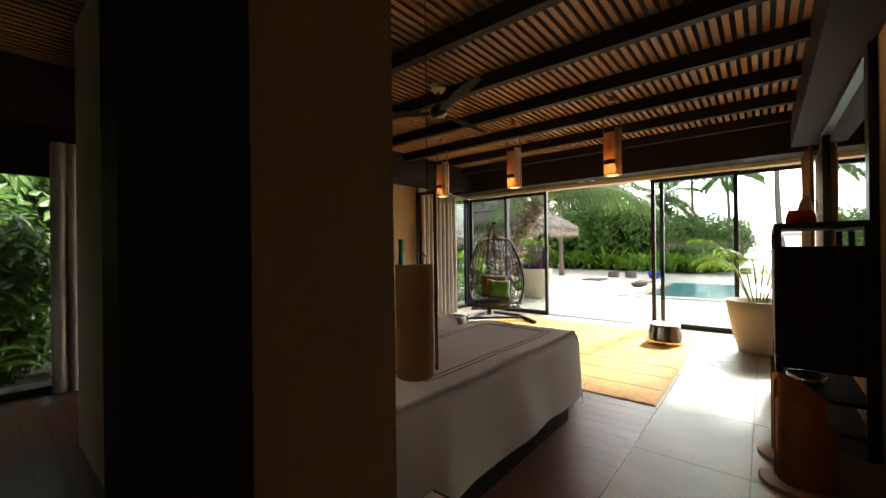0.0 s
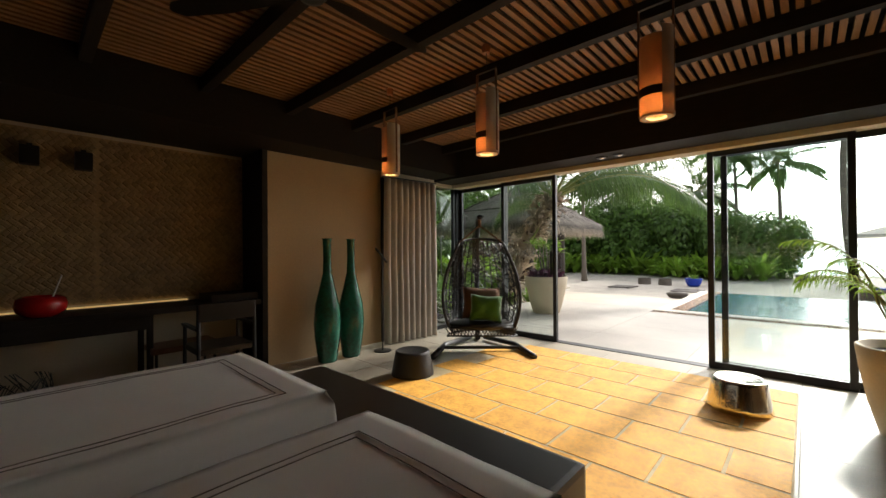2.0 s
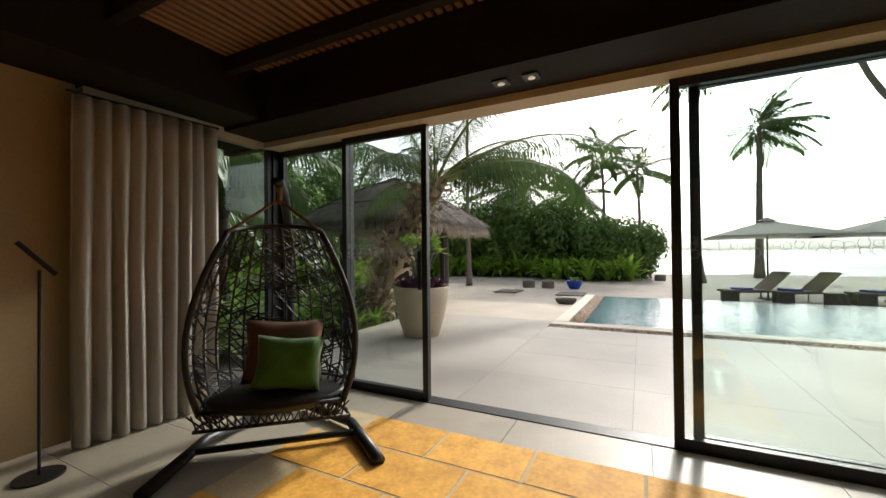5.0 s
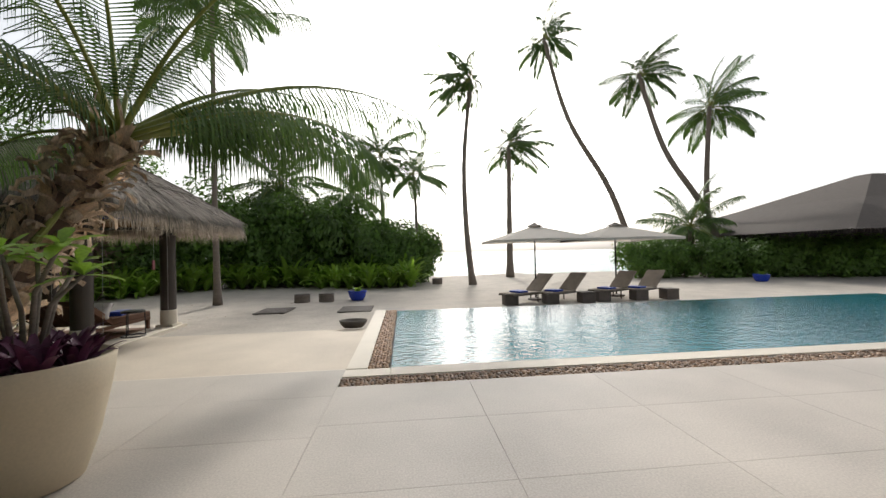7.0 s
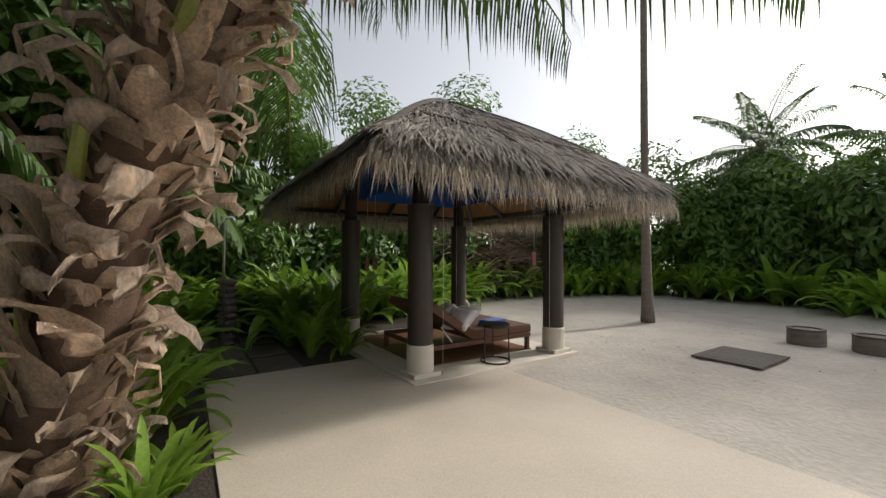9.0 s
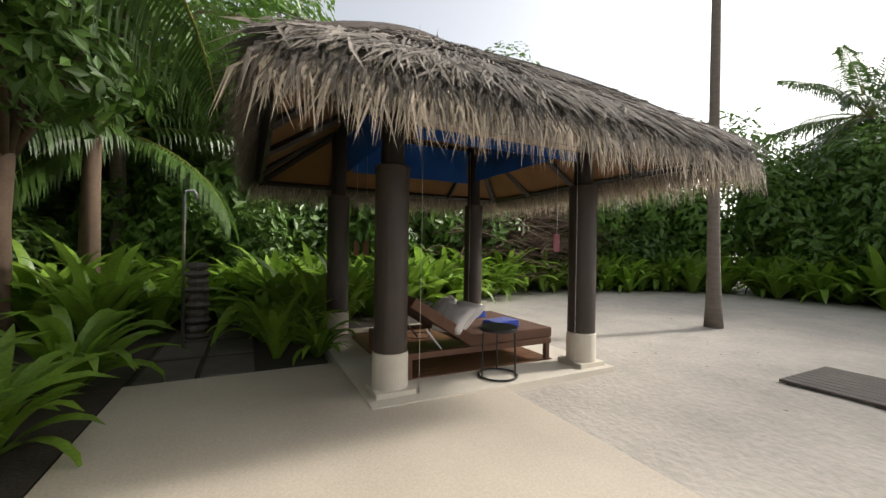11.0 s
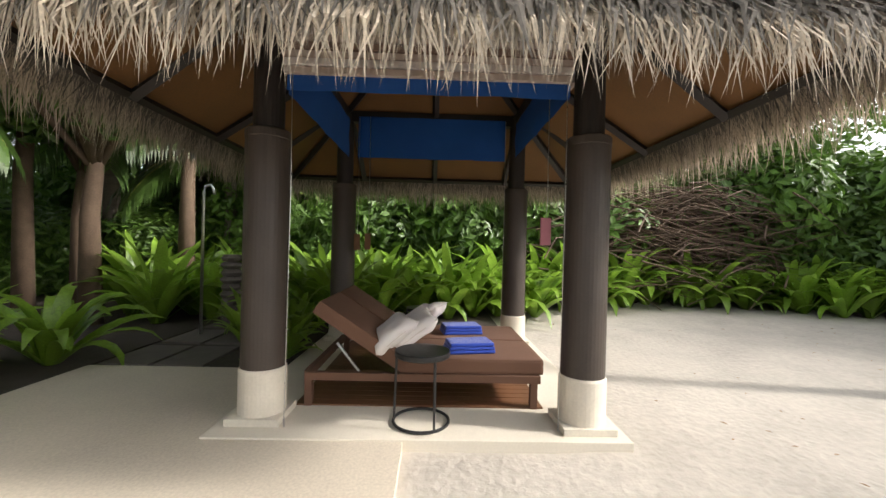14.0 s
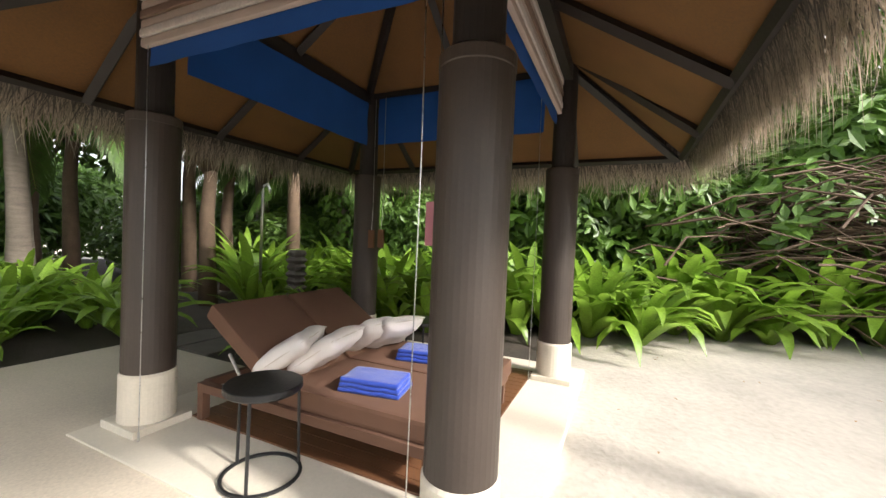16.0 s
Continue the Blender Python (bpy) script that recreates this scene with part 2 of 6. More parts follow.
def box(lo, hi, bevel=0.0, bm=None):
    bm = bm or bmesh.new()
    lo, hi = Vector(lo), Vector(hi)
    r = bmesh.ops.create_cube(bm, size=1, matrix=Matrix.Translation((lo + hi) / 2) @ Matrix.Diagonal((*(hi - lo), 1)))
    if bevel:
        es = list({e for v in r["verts"] for e in v.link_edges})
        bmesh.ops.bevel(bm, geom=es, offset=bevel, segments=2, affect='EDGES', profile=0.7)
    return bm


def struct(name, lo, hi, mat, label="", bevel=0.0, category=""):
    ob = part(name, box(lo, hi, bevel), mat, None, label, "structure")
    return tagged(ob, category=category) if category else ob


def lathe(profile, seg=32, bm=None, centre=(0, 0), squash=1.0):
    """A turned body from (radius, height) pairs, closed at both ends where the radius is 0."""
    bm = bm or bmesh.new()
    rings = []
    for r, z in profile:
        if r < 1e-5:
            rings.append([bm.verts.new((centre[0], centre[1], z))])
        else:
            rings.append([bm.verts.new((centre[0] + r * math.cos(2 * math.pi * k / seg), centre[1] + squash * r * math.sin(2 * math.pi * k / seg), z)) for k in range(seg)])
    for a, b in zip(rings, rings[1:]):
        for k in range(seg):
            j = (k + 1) % seg
            if len(a) == 1 and len(b) == 1:
                continue
            if len(a) == 1:
                bm.faces.new((a[0], b[j], b[k]))
            elif len(b) == 1:
                bm.faces.new((a[k], a[j], b[0]))
            else:
                bm.faces.new((a[k], a[j], b[j], b[k]))
    bmesh.ops.recalc_face_normals(bm, faces=bm.faces)
    return bm


def tube(points, radius, seg=8, bm=None, cap=True):
    """A round bar along points; radius: one number or one for each point."""
    bm = bm or bmesh.new()
    pts = [Vector(p) for p in points]
    rad = radius if isinstance(radius, (list, tuple)) else [radius] * len(pts)
    rings, up = [], Vector((0.13, 0.21, 0.97))
    for i, p in enumerate(pts):
        d = (pts[min(i + 1, len(pts) - 1)] - pts[max(i - 1, 0)]).normalized()
        a = d.cross(up)
        if a.length < 0.05:
            a = d.cross(Vector((1, 0, 0)))
        a.normalize()
        b = d.cross(a)
        rings.append([bm.verts.new(p + rad[i] * (math.cos(2 * math.pi * k / seg) * a + math.sin(2 * math.pi * k / seg) * b)) for k in range(seg)])
    for a, b in zip(rings, rings[1:]):
        for k in range(seg):
            j = (k + 1) % seg
            bm.faces.new((a[k], a[j], b[j], b[k]))
    if cap and seg > 2:
        bm.faces.new(rings[0][::-1])
        bm.faces.new(rings[-1])
    return bm


def strip(bm, points, widths, side, sag=0.0):
    """A leaf-like strip along points, folded along its middle by sag."""
    side = Vector(side)
    rows = []
    for p, w in zip(points, widths):
        p = Vector(p)
        lift = Vector((0, 0, sag * w))
        rows.append((bm.verts.new(p - side * w + lift), bm.verts.new(p), bm.verts.new(p + side * w + lift)))
    for a, b in zip(rows, rows[1:]):
        bm.faces.new((a[0], a[1], b[1], b[0]))
        bm.faces.new((a[1], a[2], b[2], b[1]))


def pillow(w, h, d, n=10, crease=0.0, seed=0):
    """A stuffed square cushion lying in x-z, thickness along y."""
    bm = bmesh.new()
    grid = {}
    for s in (-1, 1):
        for i in range(n + 1):
            for j in range(n + 1):
                u, v = 2 * i / n - 1, 2 * j / n - 1
                edge = max(0.0, (1 - u ** 4)) ** 0.5 * max(0.0, (1 - v ** 4)) ** 0.5
                if s == 1 and (i in (0, n) or j in (0, n)):
                    grid[s, i, j] = grid[-1, i, j]
                    continue
                pinch = 1 - 0.10 * (1 - abs(u)) * abs(v) ** 3
                pin2 = 1 - 0.10 * (1 - abs(v)) * abs(u) ** 3
                wob = crease * noise.noise(Vector((u * 2 + seed, v * 2, s)))
                grid[s, i, j] = bm.verts.new((u * w / 2 * pin2, s * d / 2 * edge + wob, v * h / 2 * pinch))
    for s in (-1, 1):
        for i in range(n):
            for j in range(n):
                q = [grid[s, i, j], grid[s, i + 1, j], grid[s, i + 1, j + 1], grid[s, i, j + 1]]
                bm.faces.new(q if s == 1 else q[::-1])
    bmesh.ops.recalc_face_normals(bm, faces=bm.faces)
    return bm


def drape(length, height, depth, waves, mat, name, m, label, parent=None):
    """A hanging curtain: folds that run to the floor, heavier at the foot."""
    bm = bmesh.new()
    nx, nz = waves * 10, 14
    rows = []
    for j in range(nz + 1):
        v = j / nz
        row = []
        for i in range(nx + 1):
            u = i / nx
            ph = u * waves * 2 * math.pi + 1.3 * noise.noise(Vector((u * 5, v * 1.2, 3)))
            amp = depth * (0.55 + 0.45 * (1 - v)) * (0.8 + 0.5 * noise.noise(Vector((u * 9, 0, 7))))
            row.append(bm.verts.new((u * length + 0.012 * math.cos(ph), amp * math.sin(ph) + 0.02 * noise.noise(Vector((u * 6, v * 3, 1))), v * height)))
        rows.append(row)
    for a, b in zip(rows, rows[1:]):
        for k in range(nx):
            bm.faces.new((a[k], a[k + 1], b[k + 1], b[k]))
    top = thing(name, label, "curtain", m)
    c = part("cloth", bm, mat, top, smooth=True)
    sol = c.modifiers.new("thick", 'SOLIDIFY')
    sol.thickness = 0.004
    part("curtain_rail", tube([(-0.02, 0, height + 0.01), (length + 0.02, 0, height + 0.01)], 0.012), "black_metal", top)
    return top

# ---- the room: shell ----
struct("floor", (-2.6, -9.2, -0.25), (4.15, -0.02, -0.012), "grout", "pale stone floor slab under the bedroom", category="floor")
struct("wall_left", (-2.15, -3.47, 0), (-2.0, -1.75, 2.6), "plaster", "tan plastered bedroom wall beside the desk niche", category="wall")
struct("wall_left_niche", (-2.75, -6.4, 0), (-2.6, -3.47, 2.6), "plaster_pale", "plastered back of the desk niche", category="wall")
struct("wall_left_rear", (-2.75, -6.60, 0), (-2.0, -6.4, 2.6), "plaster", "tan plastered wall behind the beds", category="wall")
struct("wall_right", (3.95, -9.2, 0), (4.12, -0.02, 3.4), "plaster", "tan plastered bedroom side wall", category="wall")
struct("wall_rear", (-2.2, -9.35, 0), (4.12, -9.2, 3.4), "plaster", "plain plastered wall of the dressing passage", category="wall")
struct("wall_partition", (2.20, -7.23, 0), (2.87, -6.97, 2.95), "plaster", "tan plastered partition end behind the beds", category="wall")
struct("partition_lining", (2.79, -7.37, 0), (2.872, -7.232, 2.95), "column_dark", "dark lining on the back of the partition", category="wall panel")
struct("wall_headboard", (-0.35, -6.99, 0), (2.198, -6.93, 2.95), "plaster_pale", "thin plastered screen behind the bed heads", category="wall")
struct("wall_left_upper", (-2.75, -9.2, 2.6), (-1.45, -0.02, 3.06), "dark_wood", "dark timber soffit along the side wall", category="soffit")
struct("wall_right_upper", (3.68, -9.2, 2.62), (3.948, -0.62, 3.06), "dark_wood", "dark timber beam along the side wall", category="beam")
struct("beam_front", (-2.15, -0.62, 2.56), (4.12, -0.16, 3.12), "dark_wood", "deep dark timber beam above the glass doors", category="beam")
struct("trim_front", (-2.0, -0.16, 2.50), (4.12, 0.06, 2.57), "plaster_pale", "pale timber lining above the sliding doors", category="trim")
struct("trim_side", (-2.10, -1.72, 2.50), (-1.96, -0.16, 2.6), "plaster_pale", "pale lining above the side window", category="trim")
struct("roof_bedroom", (-2.9, -9.4, 3.55), (4.3, 0.9, 3.7), "dark_wood", "timber boarded roof above the open slats", category="roof")
struct("fascia", (-2.9, 0.0, 2.57), (4.3, 0.10, 3.549), "dark_wood", "dark timber fascia over the terrace doors", category="fascia")
struct("wall_outer_side", (-2.9, -9.2, 3.06), (-2.75, 0.0, 3.55), "dark_wood", "dark upper side wall", category="wall")

bm = bmesh.new()
n = 0
x = -1.43
while x < 3.66:
    box((x, -9.1, 3.03), (x + 0.042, -0.63, 3.055), 0, bm)
    x += 0.078
part("ceiling", bm, "slat", None, "ceiling of narrow brown timber slats with open gaps", "structure")
for y in (-0.92, -1.76, -2.60, -3.44, -4.28, -5.12, -5.96, -6.80, -7.64, -8.48):
    struct("ceiling_beam", (-1.45, y - 0.04, 2.90), (3.68, y + 0.04, 3.029), "dark_wood", "dark timber ceiling beam under the slats", 0.004, "beam")

# floor pieces: stone tiles, boards under the beds
def pieces(name, parent, mat, xs, ys, z, thick, gap, skip=None, stagger=0.0, bevel=0.0):
    made = {}
    for j, (y0, y1) in enumerate(zip(ys, ys[1:])):
        sh = stagger * (j % 2)
        for x0, x1 in zip(xs, xs[1:]):
            a, b = max(x0 + sh, xs[0]), min(x1 + sh, xs[-1])
            if b - a < 0.03 or (skip and skip((a + b) / 2, (y0 + y1) / 2)):
                continue
            key = (round(b - a, 3), round(y1 - y0, 3))
            if key not in made:
                w, d = (b - a) / 2 - gap, (y1 - y0) / 2 - gap
                t = box((-w, -d, -thick), (w, d, 0), bevel)
                o = part(name, t, mat, parent)
                made[key] = o.data
            else:
                o = new(name, made[key])
                o.parent = parent
            o.location = ((a + b) / 2, (y0 + y1) / 2, z)


def steps(a, b, s):
    n = max(1, round((b - a) / s))
    return [a + (b - a) * k / n for k in range(n + 1)]


floor_tiles = tagged(new("floor_tiles"), "pale grey-beige stone floor tiles with thin joints", "floor", kind="structure")
in_wood = lambda x, y: x < 2.70 and y < -3.82 and y > -6.95
pieces("tile", floor_tiles, "stone", steps(2.70, 3.95, 0.62), steps(-9.2, -0.05, 0.9), 0.0, 0.012, 0.0025)
pieces("tile", floor_tiles, "stone", steps(-2.0, 2.70, 0.94), steps(-3.82, -0.05, 0.62), 0.0, 0.012, 0.0025)
floor_boards = tagged(new("floor_boards"), "reddish-brown hardwood floor boards under the beds", "floor", kind="structure")
pieces("board", floor_boards, "floor_wood", steps(-2.6, 2.70, 1.32), steps(-6.95, -3.82, 0.142), 0.0, 0.012, 0.0012, stagger=0.5)
pieces("board", floor_boards, "floor_wood", steps(-2.0, 2.70, 1.32), steps(-9.2, -6.95, 0.142), 0.0, 0.012, 0.0012, stagger=0.5)

# ---- glass doors ----
def glazed(name, x0, x1, y, z1, frame_w, label, mid=False, dots=True):
    """A framed glass leaf in the plane of y."""
    g = tagged(new(name), label, "glass door", kind="structure")
    d = 0.028
    part("frame_stile", box((x0, y - d, 0.0), (x0 + frame_w, y + d, z1), 0.003), "black_metal", g)
    part("frame_stile", box((x1 - frame_w, y - d, 0.0), (x1, y + d, z1), 0.003), "black_metal", g)
    part("frame_rail", box((x0 + frame_w, y - d, 0.0), (x1 - frame_w, y + d, 0.075), 0.003), "black_metal", g)
    part("frame_rail", box((x0 + frame_w, y - d, z1 - 0.06), (x1 - frame_w, y + d, z1), 0.003), "black_metal", g)
    p = part("pane", box((x0 + frame_w, y - 0.005, 0.075), (x1 - frame_w, y + 0.005, z1 - 0.06)), "pane", g)
    p.visible_shadow = False
    return g


door_l = glazed("door_1", -0.98, 0.0, 0.0, 2.50, 0.055, "black-framed sliding glass leaf beside the open doorway")
part("handle", box((-0.085, -0.055, 1.0), (-0.06, -0.028, 1.35), 0.004), "black_metal", door_l)
glazed("door_2", -1.95, -0.93, 0.07, 2.50, 0.055, "black-framed fixed glass pane at the room's corner")
glazed("door_3", 1.90, 3.10, 0.0, 2.50, 0.06, "black-framed sliding glass leaf pushed open")
glazed("door_4", 2.02, 3.95, 0.08, 2.50, 0.06, "black-framed fixed glass pane beside the sliding leaf")
struct("door_track", (-1.95, -0.035, -0.012), (3.95, 0.11, 0.004), "black_metal", "dark metal door track set in the floor", category="door track")
corner = struct("corner_post", (-2.05, -0.05, 0), (-1.95, 0.10, 2.5), "black_metal", "black metal corner post of the glazing", 0.003, "post")
sw = tagged(new("window_side"), "black-framed side window beside the curtain", "window", kind="structure")
for a, b in ((-1.75, -1.69), (-0.95, -0.90), (-0.11, -0.05)):
    part("frame_stile", box((-2.03, a, 0), (-1.97, b, 2.5), 0.003), "black_metal", sw)
part("frame_rail", box((-2.03, -1.69, 0), (-1.97, -0.11, 0.07), 0.003), "black_metal", sw)
p = part("pane", box((-2.004, -1.69, 0.07), (-1.996, -0.11, 2.5)), "pane", sw)
p.visible_shadow = False
gw = tagged(new("window_garden"), "black-framed garden door in the dark passage", "glass door", kind="structure")
for a, b in ((-9.2, -9.12), (-6.68, -6.60)):
    part("frame_stile", box((-2.04, a, 0), (-1.96, b, 2.6), 0.003), "black_metal", gw)
part("frame_rail", box((-2.03, -9.12, 0), (-1.97, -6.68, 0.07), 0.003), "black_metal", gw)
part("frame_rail", box((-2.03, -9.12, 2.1), (-1.97, -6.68, 2.6), 0.003), "black_metal", gw)
p = part("pane", box((-2.004, -9.12, 0.07), (-1.996, -6.68, 2.1)), "pane", gw)
p.visible_shadow = False

# etched band of small rings on the glass
def etched(x0, x1, y, z):
    bm = bmesh.new()
    rnd = random.Random(5)
    x = x0
    while x < x1:
        for k in range(3):
            r = rnd.uniform(0.018, 0.034)
            c = Vector((x + rnd.uniform(-0.01, 0.01), y, z + 0.045 * (k - 1) + rnd.uniform(-0.01, 0.01)))
            tube([c + Vector((r * math.cos(a * math.pi / 4), 0, r * math.sin(a * math.pi / 4))) for a in range(9)], 0.0013, 3, bm, False)
        x += 0.055
    return bm


M["etch"] = material("etched_glass", (0.55, 0.58, 0.56), 0.8)
for dd, x0, x1, y in ((door_l, -0.91, -0.06, -0.008),):
    part("etched_band", etched(x0, x1, y, 1.36), "etch", dd)
for nm, x0, x1, y in (("door_2", -1.88, -1.0, 0.062), ("door_3", 1.97, 3.03, -0.008), ("door_4", 3.12, 3.88, 0.072)):
    part("etched_band", etched(x0, x1, y, 1.36), "etch", bpy.data.objects[nm])

# ---- curtains ----
drape(0.98, 2.45, 0.065, 9, "curtain", "curtain", pose(-1.78, -1.86, 0.01, 0, 0, 84), "heavy grey-beige curtain drawn to one side of the window")
drape(0.40, 2.42, 0.05, 4, "curtain", "curtain", pose(-1.86, -6.99, 0.01, 0, 0, 88), "heavy grey-beige curtain beside the garden door")
drape(0.85, 2.50, 0.05, 7, "curtain_brown", "curtain", pose(3.84, -1.15, 0.01, 0, 0, 92), "brown curtain drawn against the side wall")

# ---- desk niche ----
struct("niche_jamb", (-2.6, -3.53, 0), (-1.97, -3.466, 2.6), "dark_wood", "dark timber jamb of the desk niche", 0.003, "trim")
struct("niche_jamb", (-2.6, -6.40, 0), (-1.97, -6.34, 2.6), "dark_wood", "dark timber jamb of the desk niche", 0.003, "trim")
panel = tagged(new("woven_panel"), "woven bamboo panel with a herringbone weave", "wall panel", kind="structure")
M["weave_panel"] = material("woven_bamboo", (0.36, 0.245, 0.12), 0.42, vary=0.4, scale=5, fine=60, bump=0.1, per_object=0.35)
part("panel_backing", box((-2.598, -6.34, 0.86), (-2.585, -3.53, 2.56)), "weave_panel", panel)
for half in range(2):
    bm = bmesh.new()
    y0, y1 = (-6.34, -4.94) if half == 0 else (-4.93, -3.53)
    s = 0.052
    r45 = Matrix.Rotation(radians(45), 4, 'X')
    for i in range(-40, 41):
        for j in range(-40, 41):
            # each strand of the twill lies over two, under two
            k = (i + j) % 4
            cy, cz = (i * s - j * s) * 0.7071, (i * s + j * s) * 0.7071
            if not (y0 + 0.03 < (y0 + y1) / 2 + cy < y1 - 0.03 and 0.90 < 1.71 + cz < 2.53):
                continue
            ang = 45 if k < 2 else -45
            m4 = Matrix.Translation((-2.578, (y0 + y1) / 2 + cy, 1.71 + cz)) @ Matrix.Rotation(radians(ang), 4, 'X') @ Matrix.Rotation(radians(5), 4, 'Y' if k % 2 else 'Z') @ Matrix.Diagonal((0.005, s * 1.25, s * 0.86, 1))
            vs = [bm.verts.new(m4 @ Vector(c)) for c in ((0, -.5, -.5), (0, .5, -.5), (0, .5, .5), (0, -.5, .5), (1.2, -.36, -.3), (1.2, .36, -.3), (1.2, .36, .3), (1.2, -.36, .3))]
            bm.faces.new([vs[q] for q in (4, 5, 6, 7)])
            for q in range(4):
                bm.faces.new([vs[q], vs[(q + 1) % 4], vs[4 + (q + 1) % 4], vs[4 + q]])
    part("weave", bm, "weave_panel", panel, kind="stuff")

desk = thing("desk", "long dark wooden desk built into the niche", "desk")
part("desktop", box((-2.584, -6.33, 0.76), (-1.98, -3.54, 0.82), 0.004), "dark_wood", desk)
part("drawer_box", box((-2.4, -6.33, 0.62), (-2.0, -4.6, 0.757), 0.004), "dark_wood", desk)
part("leg", box((-2.1, -4.62, 0), (-2.05, -4.57, 0.757), 0.003), "dark_wood", desk)
part("leg", box((-2.55, -4.62, 0), (-2.50, -4.57, 0.757), 0.003), "dark_wood", desk)
part("strip_light", box((-2.572, -6.3, 0.824), (-2.545, -4.15, 0.838)), "led", desk, "warm glowing strip light along the desk's back")
part("box_shelf", box((-2.5, -4.05, 0.822), (-2.05, -3.55, 0.90), 0.004), "dark_wood", desk)

bowl = thing("red_bowl", "glossy red round vase on the desk", "vase", pose(-2.18, -5.35, 0.82))
part("bowl", lathe([(0, 0), (0.10, 0.002), (0.16, 0.05), (0.175, 0.10), (0.16, 0.16), (0.13, 0.18), (0.125, 0.178), (0.15, 0.1), (0, 0.03)], 36), "red_glaze", bowl, smooth=True)
part("white_stick", tube([(0.02, 0.05, 0.10), (0.0, 0.13, 0.36)], 0.007), "linen", bowl, "white stick leaning in the vase")

for y in (-5.42, -5.05):
    s = thing("wall_lamp", "black cube spotlight at the top of the woven panel", "lamp", pose(-2.5, y, 2.2), "spotlights")
    part("lamp_body", box((-0.06, -0.065, 0.0), (0.06, 0.065, 0.17), 0.004), "black_metal", s)
    part("bracket", box((-0.08, -0.02, 0.172), (0.0, 0.02, 0.20), 0.003), "black_metal", s)

chair = thing("desk_chair", "black wooden armchair with a dark seat at the desk", "chair", pose(-1.62, -4.10, 0, 0, 0, 90))
for sx in (-0.25, 0.25):
    part("leg", tube([(sx, -0.24, 0), (sx, -0.22, 0.88)], 0.018), "black_metal", chair)
    part("leg", tube([(sx, 0.24, 0), (sx, 0.22, 0.64)], 0.018), "black_metal", chair)
    part("armrest", box((sx - 0.025, -0.22, 0.64), (sx + 0.025, 0.26, 0.665), 0.006), "black_metal", chair)
part("seat", box((-0.25, -0.22, 0.40), (0.25, 0.25, 0.46), 0.015), "leather", chair)
part("backrest", box((-0.25, -0.245, 0.72), (0.25, -0.205, 0.89), 0.01), "dark_wood", chair)
part("stretcher", box((-0.25, -0.235, 0.2), (0.25, -0.215, 0.23), 0.003), "black_metal", chair)

case = thing("luggage_stool", "brown leather stool under the desk", "stool", pose(-2.15, -4.3, 0))
part("seat", box((-0.2, -0.3, 0.36), (0.2, 0.3, 0.42), 0.02), "wood_mid", case)
for sx in (-0.17, 0.17):
    for sy in (-0.26, 0.26):
        part("leg", tube([(sx, sy, 0), (sx, sy, 0.365)], 0.014), "black_metal", case)

basket = thing("wire_basket", "round black wire basket under the desk", "basket", pose(-2.0, -5.5, 0))
bm = bmesh.new()
rnd = random.Random(3)
for k in range(46):
    a, b = rnd.uniform(0, 6.28), rnd.uniform(0.5, 1.6)
    tube([((0.2 + 0.02 * math.sin(t * 3)) * math.cos(a + b * t), (0.2 + 0.02 * math.sin(t * 3)) * math.sin(a + b * t), 0.35 * t) for t in (0, .25, .5, .75, 1)], 0.004, 4, bm)
part("wires", bm, "black_metal", basket)

# ---- floor vases ----
for x, y, h in ((-1.68, -2.85, 1.54), (-1.68, -2.50, 1.54)):
    v = thing("floor_vase", "tall green glazed bottle vase standing on the floor", "vase", pose(x, y, 0), "green bottle vases")
    part("vase_body", lathe([(0, 0), (0.115, 0), (0.12, 0.02), (0.155, 0.28), (0.168, 0.48), (0.15, 0.70), (0.09, 0.95), (0.056, 1.10), (0.048, 1.3), (0.052, h - 0.02), (0.066, h), (0.045, h - 0.004), (0.035, h - 0.25), (0, h - 0.26)], 36), "green_glaze", v, smooth=True)
st = thing("incense_stand", "thin black floor stand beside the curtain", "stand", pose(-1.55, -2.08, 0))
part("pole", tube([(0, 0, 0.01), (0, 0, 1.25)], 0.009), "black_metal", st)
part("head", tube([(-0.03, -0.09, 1.42), (0.02, 0.07, 1.22)], 0.014), "black_metal", st)
part("foot", lathe([(0, 0), (0.12, 0), (0.12, 0.012), (0, 0.014)], 24), "black_metal", st)

# ---- rug of stitched golden patches ----
rug = thing("rug", "golden yellow patchwork hide rug with pale seams", "rug")
M["rug_patch"] = material("golden_hide", (0.74, 0.40, 0.06), 0.7, vary=0.5, scale=7, fine=40, bump=0.15, per_object=0.14, tint=(0.50, 0.22, 0.025))
M["rug_seam"] = material("pale_seam", (0.62, 0.50, 0.30), 0.9)
part("backing", box((-0.52, -3.80, 0.0005), (2.68, -0.48, 0.007)), "rug_seam", rug)
pieces("patch", rug, "rug_patch", steps(-0.52, 2.68, 0.64), steps(-3.80, -0.48, 0.42), 0.0105, 0.003, 0.011, stagger=0.32)

